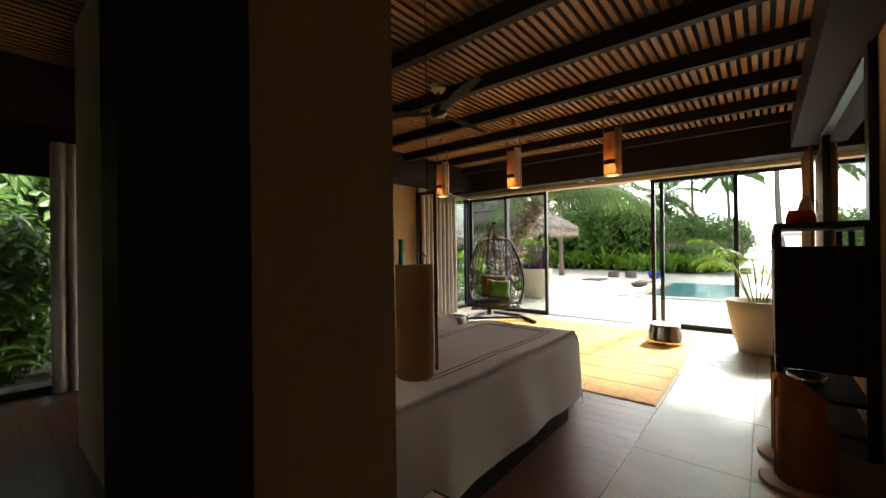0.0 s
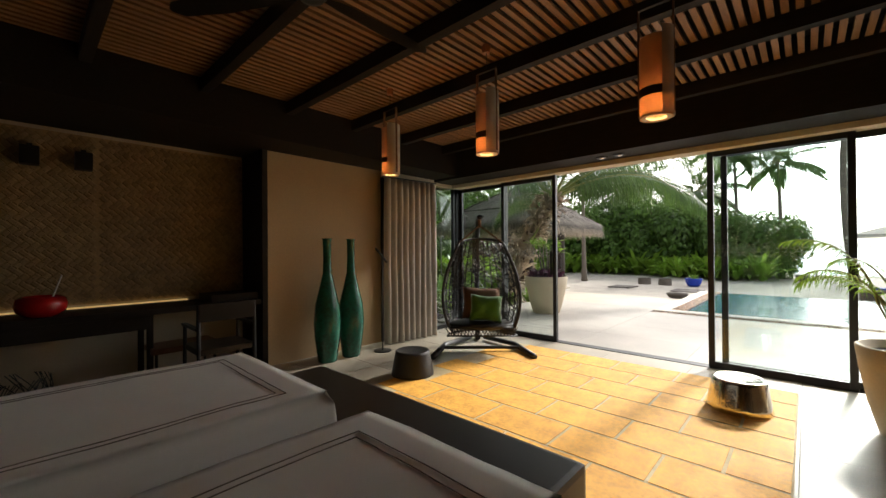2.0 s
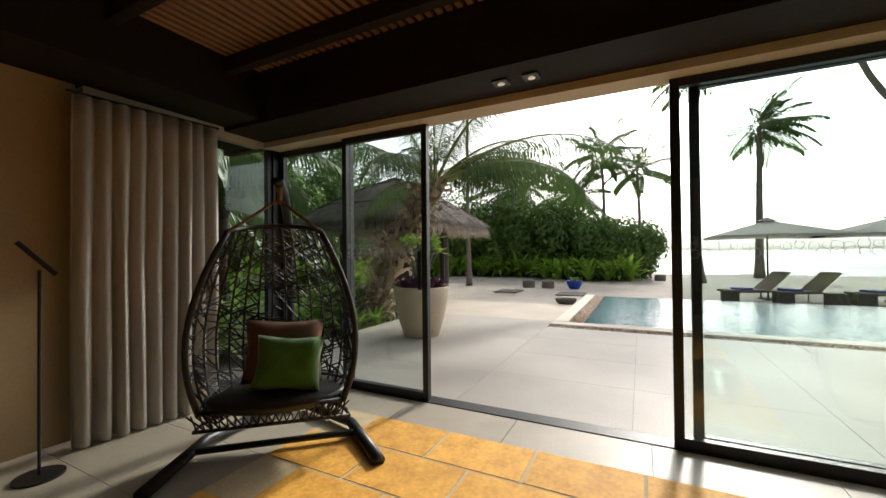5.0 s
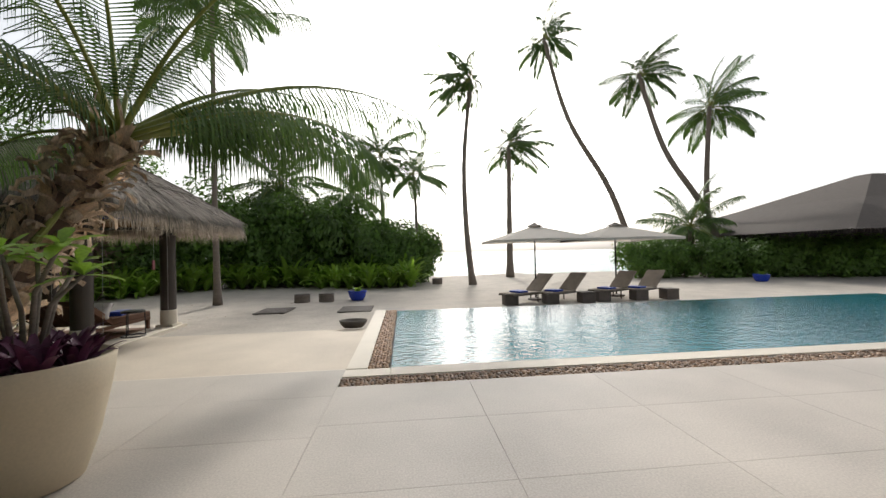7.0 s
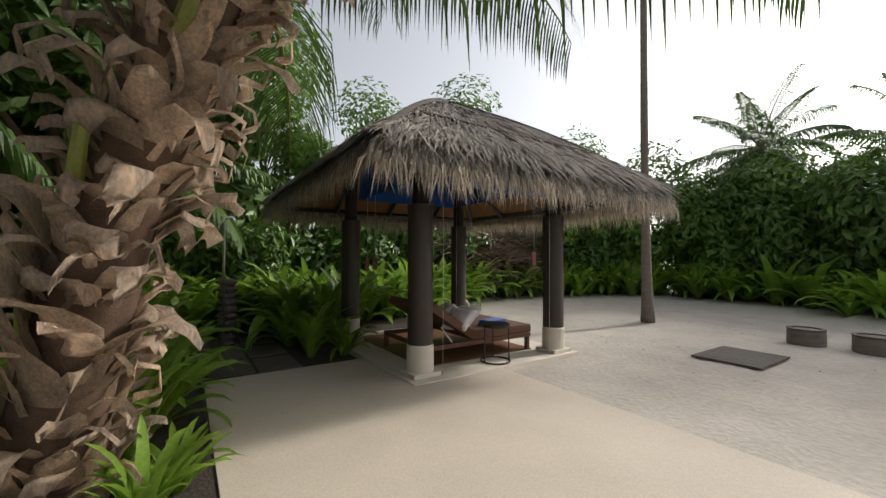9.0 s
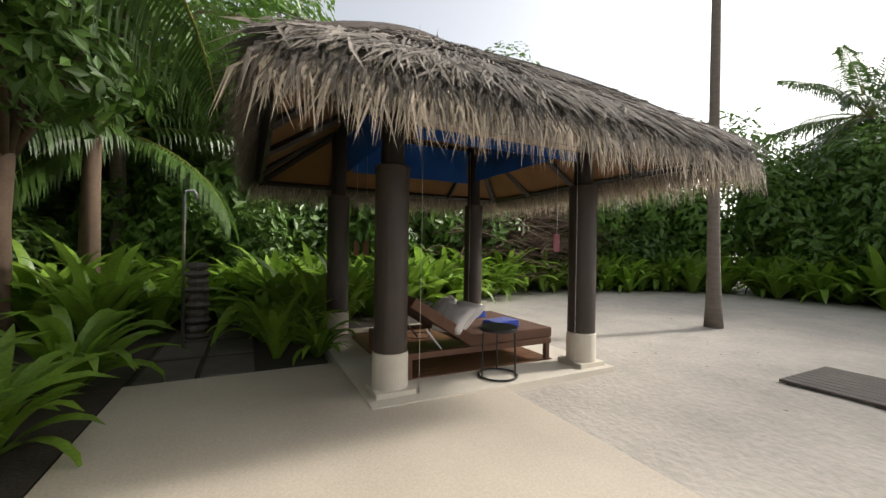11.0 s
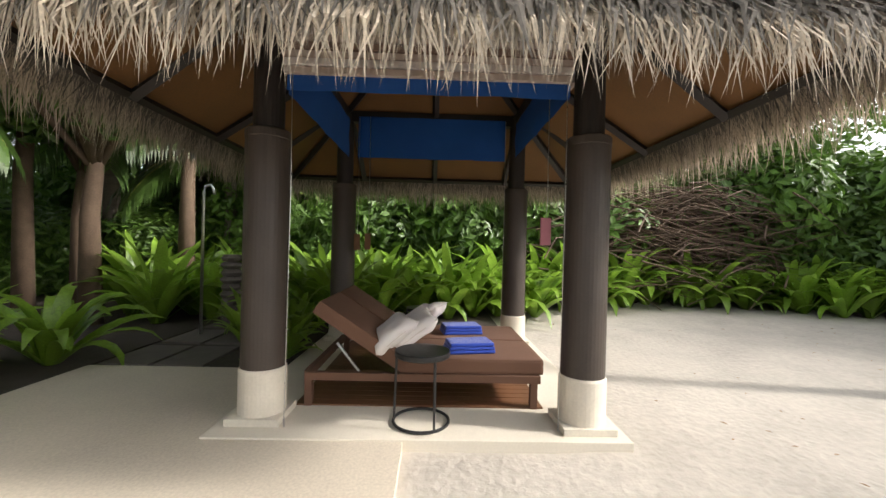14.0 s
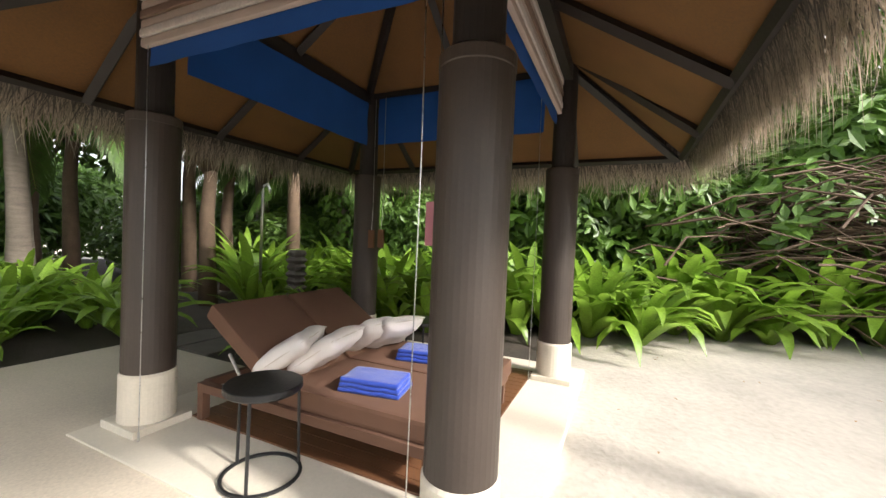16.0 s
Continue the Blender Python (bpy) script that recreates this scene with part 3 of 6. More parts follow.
# ---- beds ----
def bed(x0, x1, name_group):
    y0, y1, z = -6.88, -4.43, 0.69
    b = thing("bed", "single bed made up with a white cover stitched in grey", "bed", None, name_group)
    part("bed_base", box((x0 + 0.06, y0, 0.0), (x1 - 0.06, y1 - 0.06, 0.28), 0.01), "dark_wood", b)
    bm = bmesh.new()
    nu, nv = 44, 56
    rows = []
    rnd = random.Random(int(x0 * 100))
    sx = rnd.uniform(0, 9)
    for j in range(nv + 1):
        row = []
        for i in range(nu + 1):
            # a cloth that lies flat, turns over a rounded edge and hangs in shallow folds
            hang, drop_ = 0.52, 0.52
            u = (i / nu) * (x1 - x0 + 2 * hang) - hang
            v = (j / nv) * (y1 - y0 + hang)
            ex, ey = max(0, -u, u - (x1 - x0)), max(0, v - (y1 - y0))
            px, py, pz = x0 + min(max(u, 0), x1 - x0), y0 + min(v, y1 - y0), z
            r = 0.07
            def over(e):
                a = min(e / r, math.pi / 2)
                return r * math.sin(a) - r, r * (1 - math.cos(a)) + max(0, e - r * math.pi / 2)
            fold = 0.028 * math.sin(9 * (px + py) + sx + 2 * noise.noise(Vector((px * 3, py * 3, 0))))
            if ex or ey:
                e = math.hypot(ex, ey)
                o, dz = over(e)
                out = o + dz * (0.08 + fold * (1.6 if ex and ey else 1.0))
                px += (-1 if u < 0 else 1) * out * ex / e
                py += out * ey / e
                pz -= dz
            pz += 0.010 * noise.noise(Vector((px * 2.2, py * 2.2, sx))) + 0.004 * noise.noise(Vector((px * 9, py * 9, sx)))
            row.append(bm.verts.new((px, py, max(pz, 0.10))))
        rows.append(row)
    for a, c in zip(rows, rows[1:]):
        for k in range(nu):
            bm.faces.new((a[k], a[k + 1], c[k + 1], c[k]))
    cover = part("bed_cover", bm, "linen", b, smooth=True)
    for ins in (0.16, 0.195):
        bm = bmesh.new()
        zz = z + 0.008
        path = [(x0 + ins, y0 + 0.75 + ins * .6, zz), (x1 - ins, y0 + 0.75 + ins * .6, zz), (x1 - ins, y1 - ins, zz), (x0 + ins, y1 - ins, zz), (x0 + ins, y0 + 0.75 + ins * .6, zz)]
        for p, q in zip(path, path[1:]):
            p, q = Vector(p), Vector(q)
            pts = [p.lerp(q, k / 24) for k in range(25)]
            for t in pts:
                t.z = z + 0.003 + 0.010 * noise.noise(Vector((t.x * 2.2, t.y * 2.2, sx))) + 0.004 * noise.noise(Vector((t.x * 9, t.y * 9, sx)))
            tube(pts, 0.0022, 5, bm)
        part("stitching", bm, "seam", cover, "grey stitched border line")
    for k in range(2):
        cx = x0 + (x1 - x0) * (0.28 + 0.44 * k)
        for r in range(2):
            pw = thing("pillow", "white bed pillow with grey trim leaning at the head", "pillow", pose(cx, y0 + 0.24 + 0.22 * r, z + 0.28 - 0.03 * r, -22, 0, rnd.uniform(-6, 6)), "bed pillows")
            part("pillow_body", pillow(0.56, 0.50, 0.20, 12, 0.03, k + 3 * r), "linen", pw, smooth=True)
    gp = thing("cushion", "green velvet cushion leaning on the pillows", "cushion", pose(x0 + (0.14 if x0 > 1 else 0.5), y0 + 0.82, z + 0.16, -48, 0, 14), "green bed cushions")
    part("cushion_body", pillow(0.40, 0.37, 0.15, 12, 0.02, 5), "green_cloth", gp, smooth=True)
    return b


bed(1.34, 2.26, "two beds")
bed(-0.14, 1.06, "two beds")
bench = thing("bed_bench", "long dark leather bench at the foot of the beds", "bench")
part("bench_base", box((-0.10, -4.34, 0.0), (1.98, -3.85, 0.12), 0.01), "dark_wood", bench)
part("bench_seat", box((-0.16, -4.40, 0.122), (2.04, -3.79, 0.45), 0.03), "leather", bench, smooth=False)

night = thing("nightstand", "dark wooden bedside table with a pale top", "table", pose(2.66, -6.6, 0))
part("body", box((-0.22, -0.35, 0.0), (0.14, 0.22, 0.46), 0.006), "dark_wood", night)
part("top_tray", box((-0.20, -0.1, 0.462), (0.05, 0.19, 0.475), 0.003), "pale_cloth", night, "pale inset tray")
nb = thing("brass_dish", "small shiny brass dome on the bedside table", "ornament", pose(2.72, -6.62, 0.46))
part("dome", lathe([(0, 0), (0.045, 0), (0.05, 0.02), (0.035, 0.045), (0, 0.055)], 20), "chrome", nb, smooth=True)

lamp = thing("hanging_bedside_lamp", "tall cylindrical cloth lamp hung on a wooden strip frame", "lamp", pose(2.50, -6.53, 0))
part("shade", lathe([(0.0, 0.93), (0.058, 0.93), (0.063, 0.935), (0.063, 1.30), (0.059, 1.30), (0.059, 0.94), (0, 0.94)], 32), "shade", lamp, smooth=False)
for a in (-0.034, 0.034):
    part("strip", box((a - 0.005, 0.066, 0.94), (a + 0.005, 0.074, 1.54), 0.002), "wood_mid", lamp)
part("strip", box((-0.039, 0.065, 1.541), (0.039, 0.075, 1.551), 0.002), "wood_mid", lamp)
part("wire", tube([(0, 0.07, 1.55), (0, 0.07, 3.03)], 0.002, 5), "black_metal", lamp)

# ---- pendant lamps ----
for x in (-0.36, 0.86, 2.10):
    y, zb, zt = -2.90, 2.15, 2.62
    p = thing("pendant_lamp", "cylinder pendant lamp with a dark band, glowing warm", "lamp", pose(x, y, 0), "three pendant lamps")
    sh_ = part("shade", lathe([(0.082, zb), (0.088, zb), (0.088, zt), (0.082, zt), (0.082, zb)], 40), "shade", p)
    part("band", lathe([(0.0885, zb + 0.12), (0.091, zb + 0.12), (0.091, zb + 0.17), (0.0885, zb + 0.17), (0.0885, zb + 0.12)], 40), "shade_band", sh_)
    part("inner_ring", lathe([(0.055, zb + 0.002), (0.0815, zb + 0.002), (0.0815, zb + 0.016), (0.055, zb + 0.016), (0.055, zb + 0.002)], 40), "linen", sh_)
    part("bulb", lathe([(0, zb + 0.02), (0.03, zb + 0.03), (0.036, zb + 0.07), (0.02, zb + 0.11), (0, zb + 0.12)], 16), "bulb", p, "glowing warm bulb", smooth=True)
    for a in (-0.094, 0.094):
        part("strap", box((a - 0.004, -0.012, zb + 0.02), (a + 0.004, 0.012, zt + 0.20), 0.001), "wood_mid", p)
    bm = bmesh.new()
    arc = [(-1.0 + 2.0 * q / 14) for q in range(15)]
    lo_ = [bm.verts.new((0.098 * math.cos(a), 0.098 * math.sin(a), zb + 0.005)) for a in arc]
    hi_ = [bm.verts.new((0.098 * math.cos(a), 0.098 * math.sin(a), zt + 0.04)) for a in arc]
    for q in range(14):
        bm.faces.new((lo_[q], lo_[q + 1], hi_[q + 1], hi_[q]))
    bmesh.ops.solidify(bm, geom=bm.faces, thickness=0.004)
    part("outer_shell", bm, "linen", p, "white curved outer shell")
    part("yoke", box((-0.098, -0.012, zt + 0.20), (0.098, 0.012, zt + 0.215), 0.001), "dark_wood", p)
    part("cord", tube([(0, 0, zt + 0.21), (0, 0, 3.0)], 0.003, 6), "black_metal", p)
    part("ceiling_rose", lathe([(0, 2.97), (0.03, 2.97), (0.035, 3.0), (0.035, 3.03), (0, 3.03)], 20), "copper", p)

# ---- ceiling fan ----
fan = thing("ceiling_fan", "black ceiling fan with three dark wooden blades at rest", "fan", pose(0.85, -4.42, 0, 0, 0, -28))
part("canopy", lathe([(0, 3.03), (0.075, 3.03), (0.075, 2.98), (0.05, 2.95), (0, 2.95)], 24), "pale_cloth", fan)
part("rod", tube([(0, 0, 2.95), (0, 0, 2.82)], 0.013), "black_metal", fan)
part("motor", lathe([(0, 2.83), (0.05, 2.82), (0.085, 2.78), (0.085, 2.73), (0.06, 2.70), (0.02, 2.69), (0, 2.69)], 28), "black_metal", fan, smooth=True)
bm = bmesh.new()
strip(bm, [(0.09, 0, 2.74), (0.2, 0, 2.745), (0.55, 0, 2.75), (0.82, 0, 2.75), (0.87, 0, 2.75)], [0.03, 0.055, 0.075, 0.055, 0.01], (0, 1, 0.15))
bmesh.ops.solidify(bm, geom=bm.faces, thickness=0.012)
blade = part("blade", bm, "dark_wood", fan)
for a in (120, 240):
    o = new("blade", blade.data)
    o.parent = fan
    o.matrix_basis = Matrix.Rotation(radians(a), 4, 'Z')

for x in (0.83, 1.05):
    d = thing("downlight", "small square recessed downlight in the dark beam", "lamp", pose(x, -0.40, 2.545), "downlights")
    part("frame", box((-0.055, -0.055, 0.0), (0.055, 0.055, 0.014), 0.002), "black_metal", d)
    part("lens", lathe([(0, -0.006), (0.025, -0.006), (0.03, -0.001), (0, -0.001)], 16), "chrome", d)

# ---- drum stools ----
def drum(x, y, mat, label, sx=1.0):
    s = thing("drum_stool", label, "stool", pose(x, y, 0), "drum stools")
    part("drum", lathe([(0, 0), (0.225, 0), (0.235, 0.015), (0.228, 0.06), (0.195, 0.24), (0.19, 0.265), (0.175, 0.275), (0.16, 0.262), (0, 0.255)], 40), mat, s, smooth=True)


drum(-0.48, -2.50, "weave", "dark lacquered drum stool standing on the rug")
drum(2.31, -1.28, "chrome", "hammered silver metal drum stool standing on the rug")

# ---- swing chair ----
sc = thing("swing_chair", "black woven egg swing chair hanging from a dark stand", "chair", pose(-0.55, -1.17, 0, 0, 0, 42) @ Matrix.Diagonal((1.16, 1.1, 1.0, 1.0)))
# facing -y in its own space
def egg(u, v, grow=1.0):
    """u: round from one front edge over the back to the other, v: height."""
    a = math.pi * u
    z = 0.36 + 1.12 * v
    w = 0.50 * (math.sin(math.pi * (0.24 + 0.54 * v)) ** 0.8) * (1 - 0.28 * v)
    dpt = 0.42 * (math.sin(math.pi * (0.25 + 0.62 * v)) ** 0.8)
    return Vector((w * math.cos(a) * grow, -0.22 + dpt * math.sin(a) * 1.25 * grow + 0.10 * v, z + 0.10 * math.sin(a) * (v - 0.4)))


for s in (0.0, 1.0):
    part("rim", tube([egg(s, k / 12) for k in range(13)], 0.017, 8), "weave", sc, smooth=True)
part("top_bar", tube([egg(k / 8, 1.0) for k in range(9)], 0.017, 8), "weave", sc, smooth=True)
part("seat_rim", tube([egg(k / 12, 0.0) for k in range(13)] + [egg(0, 0)], 0.016, 8), "weave", sc, smooth=True)
bm = bmesh.new()
rnd = random.Random(11)
for k in range(17):
    tube([egg(k / 16, j / 12) for j in range(13)], 0.007, 5, bm)
for k in range(640):
    u, v = rnd.uniform(0.0, 1), rnd.uniform(0.0, 1)
    du, dv = rnd.choice(((1 / 16, 0.0), (1 / 16, 0.06), (1 / 16, -0.06), (2 / 16, 0.05), (2 / 16, -0.05), (1 / 16, 0.1)))
    u = math.floor(u * 16) / 16
    if u + du > 1:
        continue
    tube([egg(u + du * t, min(1, max(0, v + dv * t)), 1.0) for t in (0, 0.5, 1)], 0.0048, 4, bm)
part("woven_shell", bm, "weave", sc, kind="stuff")
bm = bmesh.new()
for k in range(40):
    u = k / 40
    a, b = egg(u, 0.0), egg(u + 0.02 * (-1) ** k, 0.0)
    c = Vector((b.x * 0.86, -0.2 + (b.y + 0.2) * 0.86, 0.25))
    tube([a, c], 0.006, 4, bm)
for k in range(40):
    x = -0.42 + 0.84 * k / 40
    tube([(x, -0.24, 0.36), (x * 0.86 + 0.03 * (-1) ** k, -0.22, 0.25)], 0.005, 4, bm)
part("woven_skirt", bm, "weave", sc, kind="stuff")
part("seat_rim", tube([(0.40 * math.cos(math.pi * k / 12), -0.21 + 0.36 * math.sin(math.pi * k / 12), 0.25) for k in range(13)] + [(0.40, -0.21, 0.25)], 0.012, 6), "weave", sc, smooth=True)
part("seat_pad", lathe([(0, 0.33), (0.37, 0.33), (0.40, 0.35), (0.40, 0.385), (0.37, 0.40), (0, 0.41)], 36, squash=0.72), "leather", sc, smooth=True)
for s in (0.0, 1.0):
    part("rope", tube([egg(s, 1.0), (0, 0.02, 1.72)], 0.011, 6), "rope", sc)
part("rope", tube([(0, 0.02, 1.69), (0, 0.02, 1.80)], 0.02, 8), "rope", sc)
part("pole", tube([(0, 0.52, 0.05), (0, 0.62, 0.6), (0, 0.62, 1.2), (0, 0.5, 1.6), (0, 0.28, 1.80), (0, 0.02, 1.84), (0, -0.06, 1.83)], 0.032, 12), "black_metal", sc, smooth=True)
for s in (-1, 1):
    part("foot", tube([(s * 0.10, 0.56, 0.05), (s * 0.42, 0.10, 0.06), (s * 0.55, -0.42, 0.035)], [0.034, 0.034, 0.036], 12), "black_metal", sc, smooth=True)
part("foot", tube([(0, 0.5, 0.05), (0, 0.72, 0.03)], 0.034, 12), "black_metal", sc)
part("foot_bar", tube([(-0.47, -0.05, 0.055), (0.47, -0.05, 0.055)], 0.022, 10), "black_metal", sc)
cR = pose(-0.55, -1.17, 0, 0, 0, 42) @ Matrix.Diagonal((1.16, 1.1, 1.0, 1.0))
cu = thing("cushion", "brown square cushion in the swing chair", "cushion", cR @ pose(0.02, 0.08, 0.64, -16, 4, 4))
part("cushion_body", pillow(0.46, 0.44, 0.16, 12, 0.015, 2), "brown_cloth", cu, smooth=True)
cu = thing("cushion", "green velvet cushion in the swing chair", "cushion", cR @ pose(0.06, -0.07, 0.59, -18, 5, -3))
part("cushion_body", pillow(0.38, 0.36, 0.15, 12, 0.02, 4), "green_cloth", cu, smooth=True)

# ---- cabinet by the side wall ----
cab = thing("media_cabinet", "black open-framed cabinet with a closed box and shelves", "cabinet", pose(0, 0, 0))
x0, x1, y0, y1 = 3.45, 3.92, -3.95, -2.65
for x in (x0, x1 - 0.04):
    for y in (y0, y1 - 0.04):
        part("upright", box((x, y, 0), (x + 0.04, y + 0.04, 1.50), 0.003), "black_metal", cab)
part("box_body", box((x0 + 0.02, y0 + 0.005, 0.52), (x1, y1 - 0.005, 1.34), 0.004), "dark_wood", cab)
for k in range(2):
    part("door", box((x0 + 0.002, y0 + 0.05 + 0.6 * k, 0.54), (x0 + 0.018, y0 + 0.64 + 0.6 * k, 1.32), 0.003), "brown_cloth", cab, "brown textured door front")
part("top_rail", box((x0, y0 + 0.04, 1.46), (x0 + 0.04, y1 - 0.04, 1.50), 0.003), "black_metal", cab)
part("top_rail", box((x1 - 0.04, y0 + 0.04, 1.46), (x1, y1 - 0.04, 1.50), 0.003), "black_metal", cab)
part("top_rail", box((x0 + 0.04, y0, 1.46), (x1 - 0.04, y0 + 0.04, 1.50), 0.003), "black_metal", cab)
part("top_shelf", box((x0 + 0.041, y0 + 0.041, 1.475), (x1 - 0.041, y1 - 0.041, 1.495), 0.003), "dark_wood", cab)
for z in (0.12, 0.32):
    part("shelf", box((x0 + 0.01, y0 + 0.01, z), (x1 - 0.01, y1 - 0.01, z + 0.025), 0.003), "dark_wood", cab)
for k, (dy, m_) in enumerate(((-3.72, "red_glaze"), (-3.45, "clear"))):
    dec = thing("decanter", "glass carafe with a conical clear top on the cabinet", "carafe", pose(3.6 + 0.06 * k, dy, 1.496), "carafes")
    part("vessel", lathe([(0, 0), (0.075, 0), (0.085, 0.02), (0.078, 0.07), (0.066, 0.10), (0, 0.10)], 28), m_, dec, smooth=True)
    part("cone", lathe([(0.068, 0.10), (0.045, 0.20), (0.042, 0.20), (0.064, 0.10)], 28), "clear", dec, "clear glass cone", smooth=True)
bowl2 = thing("glass_bowl", "round glass bowl on the cabinet's lower shelf", "bowl", pose(3.62, -3.7, 0.345))
part("bowl", lathe([(0, 0), (0.06, 0), (0.10, 0.04), (0.11, 0.09), (0.105, 0.09), (0.09, 0.04), (0, 0.012)], 28), "chrome", bowl2, smooth=True)
mir = thing("wall_mirror", "tall mirror in a dark frame on the side wall", "mirror")
part("glass", box((3.938, -3.80, 0.75), (3.944, -1.45, 2.56)), "mirror", mir)
for lo, hi in (((3.905, -3.92, 0.0), (3.949, -3.80, 2.60)), ((3.905, -1.45, 0.7), (3.949, -1.38, 2.60)), ((3.905, -3.80, 2.56), (3.949, -1.45, 2.60))):
    part("frame", box(lo, hi, 0.003), "black_metal", mir)
for k, (lx, ly) in enumerate(((3.56, -4.14), (3.57, -4.50))):
    cl = thing("table_lamp", "curled copper-coloured paper floor lamp on a pale disc", "lamp", pose(lx, ly, 0), "copper lamps")
    bm = bmesh.new()
    H_ = 0.46 - 0.05 * k
    lo_, hi_ = [], []
    for q in range(37):
        a = math.pi * 0.85 + 2 * math.pi * 0.86 * q / 36
        top = H_ + 0.09 * math.sin(2 * math.pi * q / 36)
        lo_.append(bm.verts.new((0.132 * math.cos(a), 0.132 * math.sin(a), 0.027)))
        hi_.append(bm.verts.new((0.132 * math.cos(a), 0.132 * math.sin(a), top)))
    for q in range(36):
        bm.faces.new((lo_[q], lo_[q + 1], hi_[q + 1], hi_[q]))
    bmesh.ops.solidify(bm, geom=bm.faces, thickness=0.005)
    part("curl", bm, "copper", cl)
    part("base", lathe([(0, 0), (0.16, 0), (0.16, 0.022), (0.155, 0.026), (0, 0.026)], 32, centre=(-0.05, -0.03)), "pale_cloth", cl)
    part("stem", tube([(-0.13, 0, 0.02), (-0.13, 0, H_ + 0.16), (-0.115, 0.0, H_ + 0.19), (-0.10, 0, H_ + 0.16)], 0.008), "copper", cl)
towel_rail = thing("towel_rail", "thin metal rail fixed to the side wall", "rail", pose(3.93, -5.95, 1.62))
part("bar", tube([(-0.03, 0, 0), (-0.03, 0.42, 0.0)], 0.008), "grey_metal", towel_rail)
part("bracket", tube([(-0.03, 0.05, 0.0), (0.02, 0.05, 0.0)], 0.006), "grey_metal", towel_rail)
part("bracket", tube([(-0.03, 0.37, 0.0), (0.02, 0.37, 0.0)], 0.006), "grey_metal", towel_rail)
plug = thing("wall_plug", "black plug and cable in a wall socket", "plug", pose(3.93, -4.75, 0.34))
part("plate", box((0.008, -0.06, -0.04), (0.018, 0.06, 0.04), 0.002), "black_metal", plug)
part("cable", tube([(0.0, 0, 0), (-0.06, 0.02, -0.02), (-0.06, 0.1, -0.2), (-0.1, 0.2, -0.31)], 0.006), "black_metal", plug)


# ---- plants ----
def strap_clump(n, length, width, droop, seed, mat="leaf", single=False):
    """A rosette of long arching strap leaves, in one bmesh or leaf by leaf."""
    bm = bmesh.new()
    leaves = []
    rnd = random.Random(seed)
    for k in range(n):
        if single:
            bm = bmesh.new()
            leaves.append(bm)
        a = 2.4 * k + rnd.uniform(-0.3, 0.3)
        rise = rnd.uniform(0.65, 1.35) if k > n // 2 else rnd.uniform(1.15, 1.48)
        ln = length * rnd.uniform(0.65, 1.1)
        d = Vector((math.cos(a), math.sin(a), 0))
        pts, ws = [], []
        p = d * 0.04
        ang = rise
        bend = droop * rnd.uniform(0.6, 1.5)
        for s in range(8):
            t = s / 7
            pts.append(p.copy())
            ws.append(width * (0.55 + 1.0 * math.sin(math.pi * min(1, 0.12 + t * 0.9))) * 0.62 if s < 7 else 0.002)
            p = p + (d * math.cos(ang) + Vector((0, 0, math.sin(ang)))) * ln / 7
            ang -= bend * (0.15 + t) * 0.42
        side = d.cross(Vector((0, 0, 1)))
        tw = rnd.uniform(-0.25, 0.25)
        strip(bm, pts, ws, side * math.cos(tw) + Vector((0, 0, 1)) * math.sin(tw), 0.35)
    return leaves if single else bm


def mesh_of(name, bm, mats, smooth=False):
    me = bpy.data.meshes.new(name)
    bm.to_mesh(me)
    bm.free()
    for m_ in mats:
        me.materials.append(M[m_])
    if smooth:
        me.polygons.foreach_set("use_smooth", [True] * len(me.polygons))
    return me


LILY = [mesh_of("lily_plant", strap_clump(28 + 2 * k, 1.12, 0.072, 0.75 + 0.12 * k, 40 + k), ["leaf"], True) for k in range(4)]
LILY_LEAVES = [[mesh_of("leaf", b, ["leaf"], True) for b in strap_clump(28 + 2 * k, 1.12, 0.072, 0.75 + 0.12 * k, 40 + k, single=True)] for k in range(4)]
GRASSY = [mesh_of("grass_plant", strap_clump(52, 0.95, 0.020, 1.1, 60 + k), ["leaf_dark"], True) for k in range(3)]


def put_plant(meshes, x, y, z, s, rnd, name, label, group):
    o = new(name, rnd.choice(meshes))
    o.matrix_basis = pose(x, y, z, rnd.uniform(-6, 6), rnd.uniform(-6, 6), rnd.uniform(0, 360)) @ Matrix.Scale(s, 4)
    return tagged(o, label, "plant", group)


